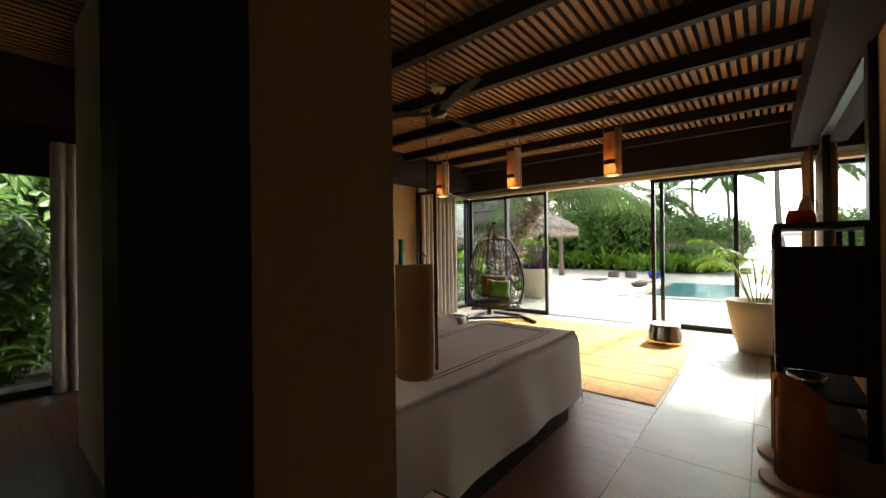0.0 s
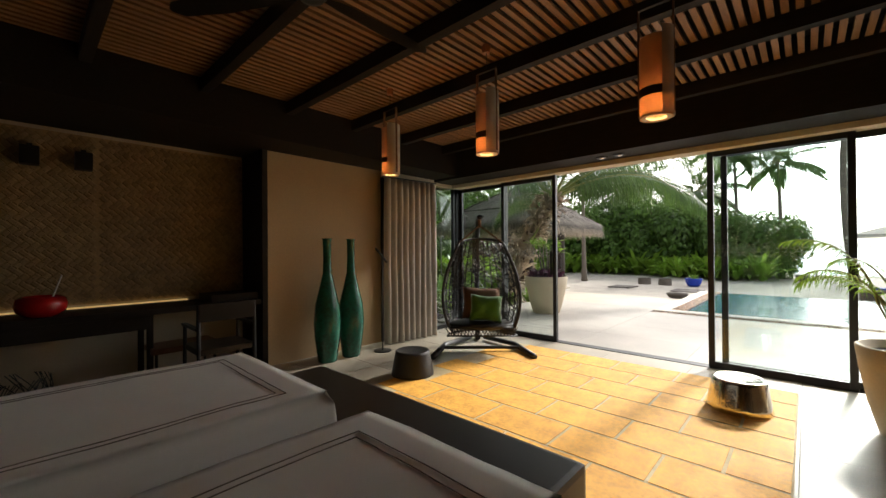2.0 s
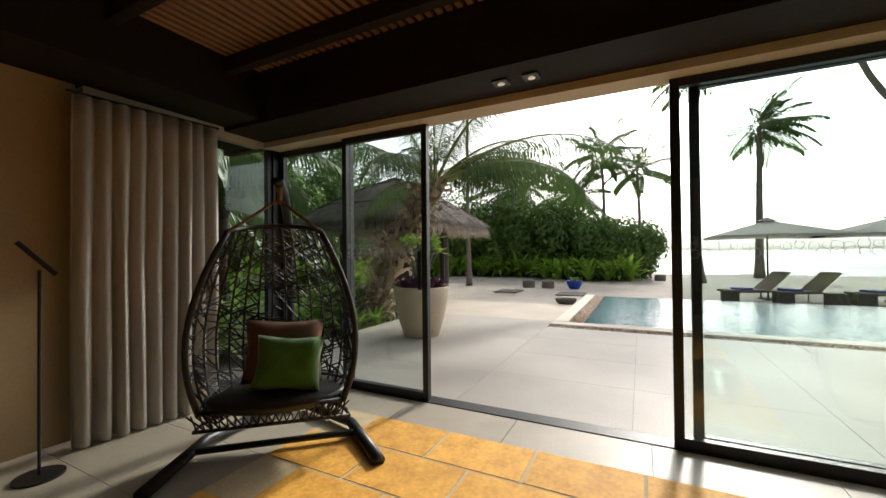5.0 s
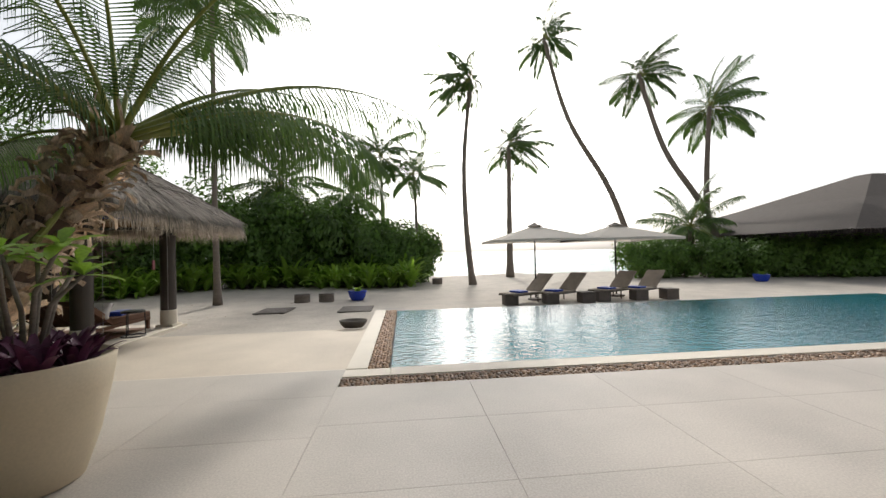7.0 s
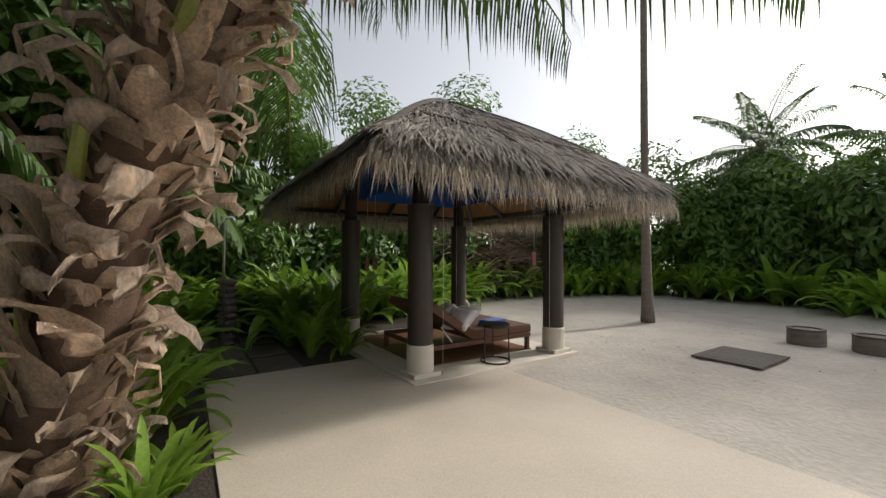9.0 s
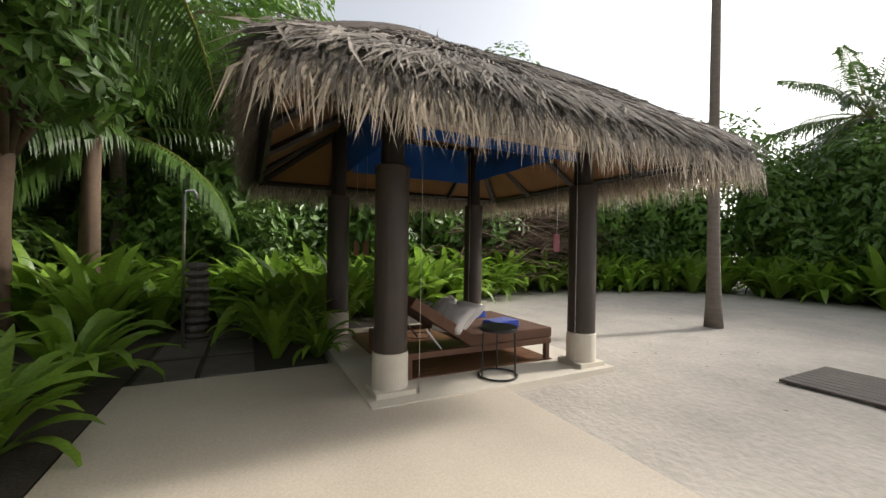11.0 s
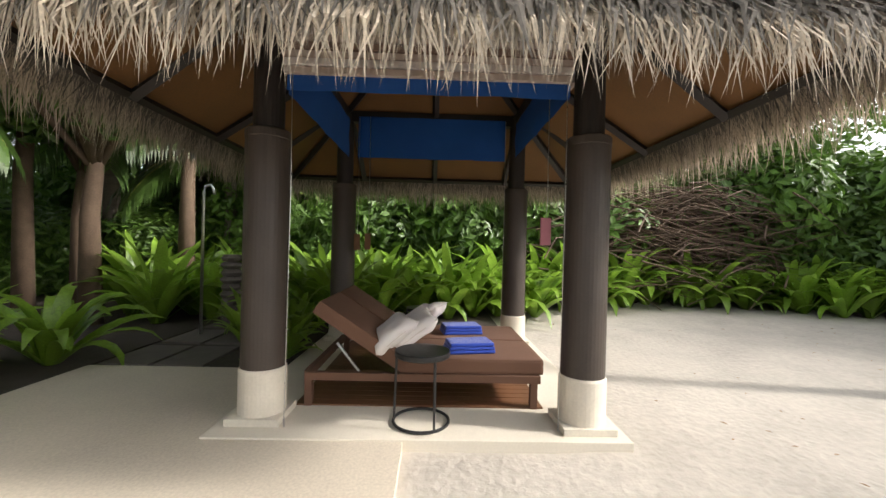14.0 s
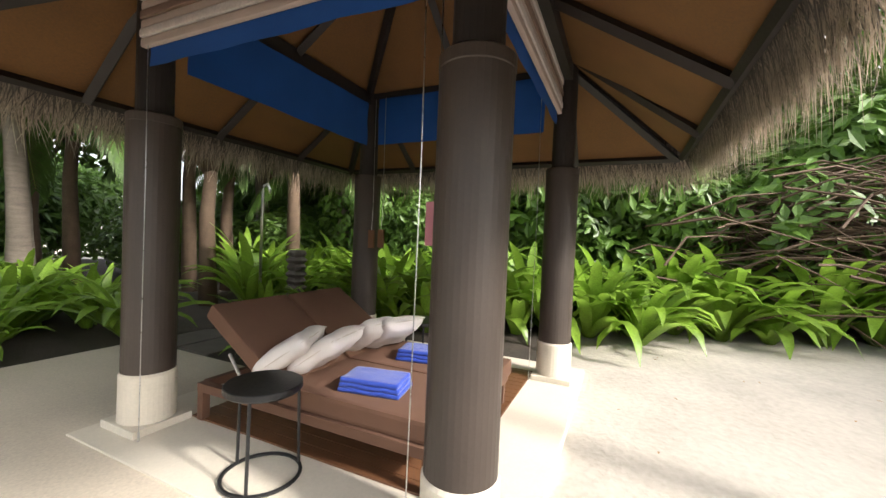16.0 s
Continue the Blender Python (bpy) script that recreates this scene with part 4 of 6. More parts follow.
def frond(bm_leaf, bm_rib, m, length, n, leaf, arch, seed, hang=1.0, wide=1.0):
    """One feathery palm frond: a bowed rib with narrow hanging leaflets on both sides."""
    rnd = random.Random(seed)
    pts, ang, p = [], 0.0, Vector((0, 0, 0))
    for s in range(13):
        pts.append(p.copy())
        p = p + Vector((math.cos(ang), 0, math.sin(ang))) * length / 12
        ang -= arch * (0.03 + 0.13 * s / 12)
    world_pts = [m @ q for q in pts]
    tube(world_pts, [0.028 * length / 2.6 * (1 - 0.92 * k / 12) + 0.002 for k in range(13)], 5, bm_rib)
    for k in range(n):
        t = 0.16 + 0.84 * k / (n - 1)
        f = t * 12
        i = min(11, int(f))
        q = pts[i].lerp(pts[i + 1], f - i)
        d = (pts[i + 1] - pts[i]).normalized()
        for s in (-1, 1):
            ln = leaf * (0.35 + 0.65 * math.sin(math.pi * min(0.98, 0.2 + 0.75 * t))) * rnd.uniform(0.85, 1.1)
            out = Vector((0, s, 0)) * math.cos(0.55 * t) + d * (0.45 + 0.6 * t) + Vector((0, 0, 0.15))
            out.normalize()
            a = m @ q
            o1 = (m.to_3x3() @ out).normalized()
            w = 0.013 * wide * (length / 2.6) ** 0.6
            dn = Vector((0, 0, -1))
            b = a + o1 * ln * 0.36 + dn * ln * 0.12 * hang
            c = b + (o1 * 0.65 + dn * 0.8 * hang * rnd.uniform(0.6, 1.3)).normalized() * ln * 0.33
            e = c + (o1 * 0.22 + dn * 1.1 * hang).normalized() * ln * 0.30
            side = o1.cross(m.to_3x3() @ Vector((0, 0, 1)))
            if side.length < 0.01:
                side = Vector((1, 0, 0))
            side.normalize()
            v = [bm_leaf.verts.new(x_) for x_ in (a - side * w * .5, a + side * w * .5, b + side * w, b - side * w, c + side * w * .8, c - side * w * .8, e)]
            bm_leaf.faces.new((v[0], v[1], v[2], v[3]))
            bm_leaf.faces.new((v[3], v[2], v[4], v[5]))
            bm_leaf.faces.new((v[5], v[4], v[6]))


def crown(n, length, leaf, seed, nleaf=34, spread=(80, -25), wind=None, arch=1.0):
    """Fronds that spring from one heart; the outer ones hang, and wind may sweep them to one side."""
    bl, br = bmesh.new(), bmesh.new()
    rnd = random.Random(seed)
    for k in range(n):
        az = 137.5 * k + rnd.uniform(-12, 12)
        el = spread[0] + (spread[1] - spread[0]) * (k / (n - 1)) ** 0.8 + rnd.uniform(-8, 8)
        if wind is not None:
            dlt = ((az - wind + 180) % 360) - 180
            az = wind + dlt * 0.62
        m = Matrix.Rotation(radians(az), 4, 'Z') @ Matrix.Rotation(radians(-el), 4, 'Y') @ Matrix.Translation((0.05, 0, 0)) @ Matrix.Rotation(rnd.uniform(-0.5, 0.5), 4, 'X')
        frond(bl, br, m, length * rnd.uniform(0.8, 1.08), nleaf, leaf, arch * rnd.uniform(0.8, 1.3), seed * 100 + k, 1.0, 2.1)
    return bl, br


FAR = []
for k in range(3):
    bl, br = crown(20, 2.7, 0.85, 7 + k, 34, wind=0.0 if k < 2 else None, arch=0.8)
    FAR.append((mesh_of("crown", bl, ["frond"]), mesh_of("frond_ribs", br, ["rachis"])))


def coconut_palm(pts, radius, kind, turn, size, label):
    """A tall palm: pts is the line of its bowed trunk from foot to heart."""
    p = thing("palm_tree", label, "palm tree", pose(*pts[0]))
    o = Vector(pts[0])
    P = [Vector(q) - o for q in pts]
    line = []
    for i in range(len(P) - 1):
        a, b, c, d = P[max(i - 1, 0)], P[i], P[i + 1], P[min(i + 2, len(P) - 1)]
        for s in range(6):
            t = s / 6
            line.append(0.5 * ((2 * b) + (c - a) * t + (2 * a - 5 * b + 4 * c - d) * t * t + (3 * b - a - 3 * c + d) * t ** 3))
    line.append(P[-1])
    n = len(line)
    part("trunk", tube(line, [radius * (1.0 - 0.45 * k / n + 0.5 * math.exp(-k / 1.5) + 0.04 * (k % 2)) for k in range(n)], 10), "bark", p, smooth=True)
    for me in FAR[kind]:
        c = new(me.name.split(".")[0], me)
        c.parent = p
        c.matrix_basis = Matrix.Translation(P[-1]) @ Matrix.Rotation(radians(turn), 4, 'Z') @ Matrix.Scale(size, 4)
    return p


def leafy(lobes, leaves, leaf, seed, squash=1.0):
    """A crown of single leaves set on many uneven lobes; lobes: (centre, radius)."""
    rnd = random.Random(seed)
    vs, fs = [], []
    weights = [r * r for _, r in lobes]
    for k in range(leaves):
        c, r = rnd.choices(lobes, weights)[0]
        d = Vector((rnd.gauss(0, 1), rnd.gauss(0, 1), rnd.gauss(0, 1) * 0.9 + 0.15)).normalized()
        rr = r * (1.0 - 0.55 * rnd.random() ** 2.2) * (1 + 0.28 * noise.noise(d * 2.3 + Vector(c)))
        p = Vector(c) + d * rr
        nrm = (d + Vector((rnd.uniform(-.7, .7), rnd.uniform(-.7, .7), rnd.uniform(0, .9)))).normalized()
        a = nrm.cross(Vector((rnd.uniform(-1, 1), rnd.uniform(-1, 1), rnd.uniform(-1, 1)))).normalized()
        b = nrm.cross(a)
        s = leaf * rnd.uniform(0.6, 1.25)
        i = len(vs)
        vs += [tuple(p - a * s), tuple(p + b * s * .42 + nrm * s * .12), tuple(p + a * s), tuple(p - b * s * .42 + nrm * s * .12)]
        fs += [(i, i + 1, i + 2), (i, i + 2, i + 3)]
    me = bpy.data.meshes.new("leaves")
    me.from_pydata(vs, [], fs)
    me.materials.append(M["leaf_dark"])
    return me


BUSH = []
for k in range(3):
    rnd = random.Random(90 + k)
    lobes = [((rnd.uniform(-1.1, 1.1), rnd.uniform(-0.8, 0.8), rnd.uniform(0.35, 1.9)), rnd.uniform(0.4, 0.75)) for _ in range(15)]
    BUSH.append(leafy(lobes, 6500, 0.11, 90 + k))


def shrub(x, y, z, s, seed, label="dense green broad-leaved shrub", tall=1.0, name="shrub"):
    rnd = random.Random(seed)
    b = thing(name, label, "shrub", pose(x, y, z, 0, 0, rnd.uniform(0, 360)), "shrubs")
    bm = bmesh.new()
    for k in range(7):
        a = rnd.uniform(0, 6.28)
        tube([(0.1 * math.cos(a), 0.1 * math.sin(a), -0.1), (0.3 * s * math.cos(a), 0.3 * s * math.sin(a), 0.6 * s * tall), (0.7 * s * math.cos(a + .4), 0.7 * s * math.sin(a + .4), 1.4 * s * tall)], [0.035 * s, 0.022 * s, 0.01], 5, bm)
    part("stems", bm, "twig", b)
    o = new("leaves", rnd.choice(BUSH))
    o.parent = b
    o.matrix_basis = Matrix.Diagonal((s, s, s * tall, 1))
    return b

# ---- ground, terrace and pool ----
LOW, SAND = -0.12, -0.17
POOL = (0.75, 14.5, 4.62, 9.70)


def sheet(name, xs, ys, zf, mat, label, skip=None, category="ground"):
    vs, fs, idx = [], [], {}
    for j, y in enumerate(ys):
        for i, x in enumerate(xs):
            idx[i, j] = len(vs)
            vs.append((x, y, zf(x, y)))
    for j in range(len(ys) - 1):
        for i in range(len(xs) - 1):
            if skip and skip((xs[i] + xs[i + 1]) / 2, (ys[j] + ys[j + 1]) / 2):
                continue
            fs.append((idx[i, j], idx[i + 1, j], idx[i + 1, j + 1], idx[i, j + 1]))
    me = bpy.data.meshes.new(name)
    me.from_pydata(vs, [], fs)
    me.materials.append(M[mat])
    me.polygons.foreach_set("use_smooth", [True] * len(me.polygons))
    return tagged(new(name, me), label, category, kind="structure")


def grid_steps(*runs):
    out = []
    for a, b, s in runs:
        out += steps(a, b, s)[:-1]
    return out + [runs[-1][1]]


def sand_height(x, y):
    near = max(0.0, min(1.0, (y - 9.0) / 2.0))
    z = SAND + 0.035 * near * noise.noise(Vector((x * 0.5, y * 0.5, 0))) + 0.02 * near * noise.noise(Vector((x * 1.7, y * 1.7, 4)))
    if -3 < x < 9 and 17 < y < 26:
        z += 0.28 * max(0, noise.noise(Vector((x * 0.28, y * 0.35, 9))))
    if y > 26:
        z -= (y - 26) * 0.07
    if y < 9.0 or x < -5 and y < 12:
        z = SAND - 0.015
    if x < -7.5 and y > 9.5:
        z = SAND + 0.02
    return max(z, -6)


sheet("ground", grid_steps((-900, -60, 120), (-60, -12, 4), (-12, 0.75, 0.25), (0.75, 14.5, 0.275), (14.5, 40, 2.5), (40, 900, 120)),
      grid_steps((-900, -40, 120), (-40, 4.62, 3.4), (4.62, 9.70, 0.254), (9.70, 27, 0.25), (27, 60, 1.5), (60, 900, 140)),
      sand_height, "sand", "pale coral sand, raked and trodden",
      lambda x, y: POOL[0] < x < POOL[1] and POOL[2] < y < POOL[3])
sheet("sea", [-3000, -400, -60, 60, 400, 3000], [33, 60, 120, 400, 1500, 4800], lambda x, y: -0.75, "sea_water", "pale turquoise lagoon reaching the horizon", category="sea")
bm = bmesh.new()
rnd = random.Random(21)
for k in range(60):
    y = rnd.choice((35, 38, 44, 55, 75, 110)) + rnd.uniform(-2, 2)
    x0 = rnd.uniform(-60, 90)
    pts = [(x0 + q * 2.5, y + 0.5 * noise.noise(Vector((x0 + q, y, 0))), -0.70) for q in range(8)]
    strip(bm, pts, [0.02, 0.15, 0.3, 0.35, 0.3, 0.35, 0.2, 0.02], (0, 1, 0))
part("sea_foam", bm, "linen", None, "white lines of surf on the lagoon", "stuff")

struct("terrace_slab", (-2.68, 0.11, -0.30), (0.20, 4.60, -0.014), "grout", "bed of the upper terrace paving", category="terrace")
struct("terrace_slab", (0.20, 0.11, -0.30), (20.0, 3.98, -0.014), "grout", "bed of the upper terrace paving", category="terrace")
terr = tagged(new("terrace"), "large cream stone slabs of the upper terrace", "terrace", kind="structure")
pieces("slab", terr, "terrace", steps(-2.68, 0.20, 1.44), steps(0.12, 4.62, 0.90), 0.0, 0.014, 0.0015)
pieces("slab", terr, "terrace", steps(0.20, 14.6, 1.44), steps(0.12, 3.98, 0.965), 0.0, 0.014, 0.0015)
struct("terrace_step", (-2.68, 4.60, -0.30), (0.20, 4.64, -0.001), "coping", "cream stone step edge", 0.003, "step")
struct("terrace_lower", (-5.66, 4.66, -0.30), (0.20, 7.93, LOW), "terrace_sandy", "lower cream stone terrace drifting into sand", 0.003, "terrace")
# pool edge
struct("pool_coping", (0.20, 4.64, -0.3), (0.46, 9.72, 0.0), "coping", "cream stone coping beside the pool", 0.004, "coping")
struct("pool_coping", (0.76, 4.32, -0.3), (20.0, 4.62, 0.0), "coping", "cream stone coping along the pool", 0.004, "coping")
struct("pool_coping", (0.20, 4.32, -0.3), (0.755, 4.60, 0.0), "coping", "cream stone coping at the pool's corner", 0.004, "coping")
struct("pebble_bed", (0.20, 3.98, -0.3), (20.0, 4.32, -0.03), "soil", "dark bed of the pebble strip", category="pebble strip")
struct("pebble_bed", (0.46, 4.60, -0.3), (0.76, 9.72, -0.03), "soil", "dark bed of the pebble strip", category="pebble strip")


def pebbles(name, x0, x1, y0, y1, seed, label):
    rnd = random.Random(seed)
    vs, fs = [], []
    base = bmesh.new()
    bmesh.ops.create_icosphere(base, subdivisions=1, radius=1)
    bv, bf = [v.co.copy() for v in base.verts], [[v.index for v in f.verts] for f in base.faces]
    base.free()
    step = 0.043
    y = y0 + 0.02
    while y < y1 - 0.01:
        x = x0 + 0.02
        while x < x1 - 0.01:
            s = rnd.uniform(0.020, 0.034)
            m = Matrix.Translation((x + rnd.uniform(-.01, .01), y + rnd.uniform(-.01, .01), -0.022 + rnd.uniform(-.004, .012))) @ Euler((rnd.uniform(-.4, .4), rnd.uniform(-.4, .4), rnd.uniform(0, 3))).to_matrix().to_4x4() @ Matrix.Diagonal((s * 1.25, s * 0.85, s * 0.62, 1))
            i = len(vs)
            vs += [tuple(m @ v) for v in bv]
            fs += [[i + q for q in f] for f in bf]
            x += step
        y += step
    me = bpy.data.meshes.new(name)
    me.from_pydata(vs, [], fs)
    me.materials.append(M["pebble"])
    me.polygons.foreach_set("use_smooth", [True] * len(me.polygons))
    return tagged(new(name, me), label, "pebbles", kind="stuff")


pebbles("pebbles", 0.21, 9.5, 3.99, 4.31, 1, "brown and ochre river pebbles beside the pool")
pebbles("pebbles", 0.47, 0.75, 4.64, 9.65, 2, "brown and ochre river pebbles beside the pool")
px0, px1, py0, py1 = POOL
struct("pool_floor", (px0, py0, -1.5), (px1, py1, -1.4), "pool_tile", "blue-green tiled pool floor", category="pool")
struct("pool_wall", (px0, py0, -1.4), (px0 + 0.04, py1, -0.035), "pool_tile", "blue-green tiled pool side", category="pool")
struct("pool_wall", (px0 + 0.04, py1 - 0.12, -1.4), (px1, py1, -0.04), "coping", "overflow edge of the pool", category="pool")
struct("pool_wall", (px1 - 0.05, py0, -1.4), (px1, py1 - 0.12, -0.035), "pool_tile", "blue-green tiled pool side", category="pool")
sheet("pool_water", steps(px0 + 0.002, px1, 0.6), steps(py0, py1 - 0.02, 0.6), lambda x, y: -0.03, "pool_water", "rippled blue-green pool water", category="water")

# planting beds
struct("planting_bed", (-12.5, -9.5, -0.30), (-2.69, 4.64, -0.13), "bed_soil", "dark soil of the planting bed", category="ground")
struct("planting_bed", (-12.5, 4.64, -0.30), (-7.35, 9.2, -0.135), "bed_soil", "dark soil of the planting bed", category="ground")
for k in range(3):
    for j in range(2):
        struct("garden_path_slab", (-6.45 - 0.9 * k, 4.72 + 0.55 * j, -0.2), (-5.70 - 0.9 * k, 5.22 + 0.55 * j, -0.115), "slate", "dark slate slab of the garden path", 0.005, "path slab")
struct("planting_bed", (-7.35, 4.66, -0.3), (-5.67, 6.55, -0.14), "bed_soil", "soil and bark beside the garden path", category="ground")

# ---- thatched pavilion ----
PX, PY, EAVE = -5.72, 8.08, 2.31
struct("pavilion_slab", (-7.4, 6.62, -0.3), (-4.20, 9.46, LOW + 0.012), "coping", "pale concrete slab under the pavilion", 0.006, "slab")
deck = tagged(new("pavilion_deck"), "brown timber boards under the daybed", "deck", kind="structure")
pieces("deck_board", deck, "wood_mid", steps(-7.0, -4.72, 0.10), steps(7.05, 9.0, 1.95), LOW + 0.026, 0.012, 0.004)
pav = thing("pavilion", "thatched garden pavilion on four dark round columns", "pavilion")
COLS = ((-4.53, 6.88), (-4.46, 9.20), (-6.95, 9.20), (-6.95, 6.88))
for cx, cy in COLS:
    z = LOW + 0.012
    part("plinth", box((cx - 0.185, cy - 0.185, z), (cx + 0.185, cy + 0.185, z + 0.05), 0.006), "footing", pav)
    c = part("footing", lathe([(0, z + 0.05), (0.166, z + 0.05), (0.166, z + 0.355), (0.158, z + 0.372), (0, z + 0.372)], 36, centre=(cx, cy)), "footing", pav, "white painted footing", smooth=False)
    part("column", lathe([(0, z + 0.372), (0.156, z + 0.372), (0.156, 1.90), (0.159, 1.905), (0.159, 1.955), (0.148, 1.965), (0, 1.965)], 36, centre=(cx, cy)), "column", pav)
    part("post", lathe([(0, 1.965), (0.108, 1.965), (0.108, 2.95), (0, 2.95)], 24, centre=(cx, cy)), "column_dark", pav)
for (ax, ay), (bx, by) in zip(COLS, COLS[1:] + COLS[:1]):
    d = (Vector((bx, by, 0)) - Vector((ax, ay, 0))).normalized() * 0.5
    n_ = Vector((-d.y, d.x, 0)) * 0.13
    part("ring_beam", box((min(ax, bx) - 0.065, min(ay, by) - 0.065, 2.80), (max(ax, bx) + 0.065, max(ay, by) + 0.065, 2.94), 0.004), "column_dark", pav)
ZE, ZP = 2.29, 3.82


def roof_point(s, t, u, lift=0.0):
    """s: side 0..3, t: 0 at the eave, 1 at the peak, u: -1..1 along the eave."""
    h = EAVE * (1 - t)
    z = ZE + (ZP - ZE) * (t ** 0.96) + 0.10 * math.sin(math.pi * t) + lift
    q = Vector((h, h * u * (1 - 0.02 * (abs(u) > 0.97)), 0))
    q.rotate(Euler((0, 0, s * math.pi / 2)))
    return Vector((PX, PY, z)) + q


for s in range(4):
    bm = bmesh.new()
    g = [[bm.verts.new(roof_point(s, j / 8, -1 + 2 * i / 10)) for i in range(11)] for j in range(8)]
    tip = bm.verts.new((PX, PY, ZP))
    for a, b in zip(g, g[1:]):
        for i in range(10):
            bm.faces.new((a[i], a[i + 1], b[i + 1], b[i]))
    for i in range(10):
        bm.faces.new((g[-1][i], g[-1][i + 1], tip))
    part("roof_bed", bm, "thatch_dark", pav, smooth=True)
    bm = bmesh.new()
    q = [bm.verts.new(roof_point(s, t, u, -0.09)) for t, u in ((0.02, -1), (0.02, 1), (0.995, 1), (0.995, -1))]
    bm.faces.new(q)
    part("roof_lining", bm, "roof_under", pav, "orange-brown matting under the roof")
    for u in (-1.0, -0.5, 0.0, 0.5):
        a, b = roof_point(s, 0.03, u, -0.15), roof_point(s, 0.97 if abs(u) != 0.5 else 0.5, u if abs(u) != 0.5 else u * 2.0, -0.15)
        part("rafter", tube([a, b], 0.045, 4), "column_dark", pav)
    a, b = roof_point(s, 0.03, -1, -0.13), roof_point(s, 0.03, 1, -0.13)
    part("eave_beam", tube([a, b], 0.04, 4), "column_dark", pav)


def thatch(rows, per, tlo, thi, length, width, seed, hang, fall):
    """Rows of overlapping dry palm strips that follow the slope, or hang from the eave."""
    rnd = random.Random(seed)
    vs, fs = [], []
    for s in range(4):
        for r in range(rows):
            t0 = tlo + (thi - tlo) * (r + 0.5) / rows
            n = max(4, int(per * (1 - t0 * 0.94)))
            for k in range(n):
                t = min(0.99, max(0.0, t0 + rnd.uniform(-0.5, 0.5) * (thi - tlo) / rows))
                u = -1 + 2 * (k + rnd.random()) / n
                a = roof_point(s, t, u, 0.03 + rnd.uniform(0, 0.05) + (0.09 * max(0.0, 1 - t / 0.25) if hang < 0.5 else 0.0))
                out = (roof_point(s, max(0, t - 0.05), u) - roof_point(s, t + 0.05, u)).normalized()
                along = (roof_point(s, t, u + 0.01) - roof_point(s, t, u - 0.01)).normalized()
                out = (out + along * rnd.gauss(0, 0.24)).normalized()
                ln = length * rnd.choice((0.6, 0.8, 1.0, 1.0, 1.2, 1.45)) * rnd.uniform(0.85, 1.1)
                w = width * rnd.uniform(0.5, 1.3)
                b = a + out * ln * 0.5 + Vector((0, 0, -fall * ln * 0.2 + rnd.uniform(0, 0.03)))
                dn = (out * (1 - hang) + Vector((0, 0, -1)) * hang + along * rnd.gauss(0, 0.26)).normalized()
                c = b + dn * ln * 0.5
                sd = along * math.cos(rnd.uniform(-.7, .7)) + Vector((0, 0, 1)) * rnd.uniform(-.5, .5)
                i = len(vs)
                vs += [tuple(x) for x in (a - sd * w * .5, a + sd * w * .5, b + sd * w * .5, b - sd * w * .5, c)]
                fs += [(i, i + 1, i + 2, i + 3), (i + 3, i + 2, i + 4)]
    me = bpy.data.meshes.new("thatch")
    me.from_pydata(vs, [], fs)
    return me


for args, mt, lb in (((26, 330, 0.0, 1.0, 0.42, 0.022, 5, 0.05, 0.0), "thatch", "grey weathered palm thatch"), ((7, 560, 0.0, 0.10, 0.37, 0.018, 6, 0.75, 0.5), "thatch", "ragged grey thatch fringe"), ((5, 520, -0.0, 0.03, 0.39, 0.013, 7, 0.92, 1.2), "thatch_pale", "pale dry thatch ends hanging at the eave")):
    me = thatch(*args)
    me.materials.append(M[mt])
    o = tagged(new("thatch", me), lb, kind="stuff")
    o.parent = pav
bm = bmesh.new()
for s in range(4):
    tube([roof_point(s, t / 10, -1, 0.09) for t in range(0, 11)], 0.035, 8, bm)
    tube([roof_point(s, 0.30, -1 + u / 6, 0.08 + 0.015 * noise.noise(Vector((u, s, 0)))) for u in range(13)], 0.022, 6, bm)
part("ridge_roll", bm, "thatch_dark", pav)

# roller blinds
M["blind"] = material("striped_blind", (0.42, 0.34, 0.30), 0.9, vary=0.15, fine=200)
def blind(m, w, z0, z1, folded, label):
    b = thing("roman_blind", label, "blind", m, "pavilion blinds")
    bm = bmesh.new()
    rows = []
    for j in range(9):
        rows.append([bm.verts.new((-w / 2 + w * i / 12, 0.006 * math.sin(i * 1.9 + j), z0 + (z1 - z0) * j / 8 + (0.012 * noise.noise(Vector((i * .4, 0, w))) if j == 0 else 0))) for i in range(13)])
    for a, c in zip(rows, rows[1:]):
        for i in range(12):
            bm.faces.new((a[i], a[i + 1], c[i + 1], c[i]))
    part("cloth", bm, "blue_cloth", b, smooth=True)
    if folded:
        for k in range(9):
            z = z0 + 0.10 + 0.055 * k
            bm = box((-w / 2 - 0.01, -0.05 - 0.008 * (k % 2), z), (w / 2 + 0.01, -0.012, z + 0.05), 0.012)
            part("fold", bm, ("blind", "shade_stripe", "blind", "brown_stripe")[k % 4], b)
    return b


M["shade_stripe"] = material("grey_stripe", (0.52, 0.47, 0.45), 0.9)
M["brown_stripe"] = material("brown_stripe", (0.20, 0.13, 0.10), 0.9)
blind(pose(-4.40, 8.04, 0, 0, 0, 90), 1.98, 2.22, 2.82, True, "blue blind with striped folds drawn up between the columns")
blind(pose(-6.86, 8.04, 0, 0, 0, 90), 1.95, 2.32, 2.86, False, "plain blue cloth blind between the rear columns")
blind(pose(-5.74, 9.14, 0, 0, 0, 180), 2.1, 2.36, 2.80, True, "blue blind with striped folds drawn up between the columns")
blind(pose(-5.74, 6.96, 0, 0, 0, 0), 2.1, 2.30, 2.80, False, "plain blue cloth blind between the columns")
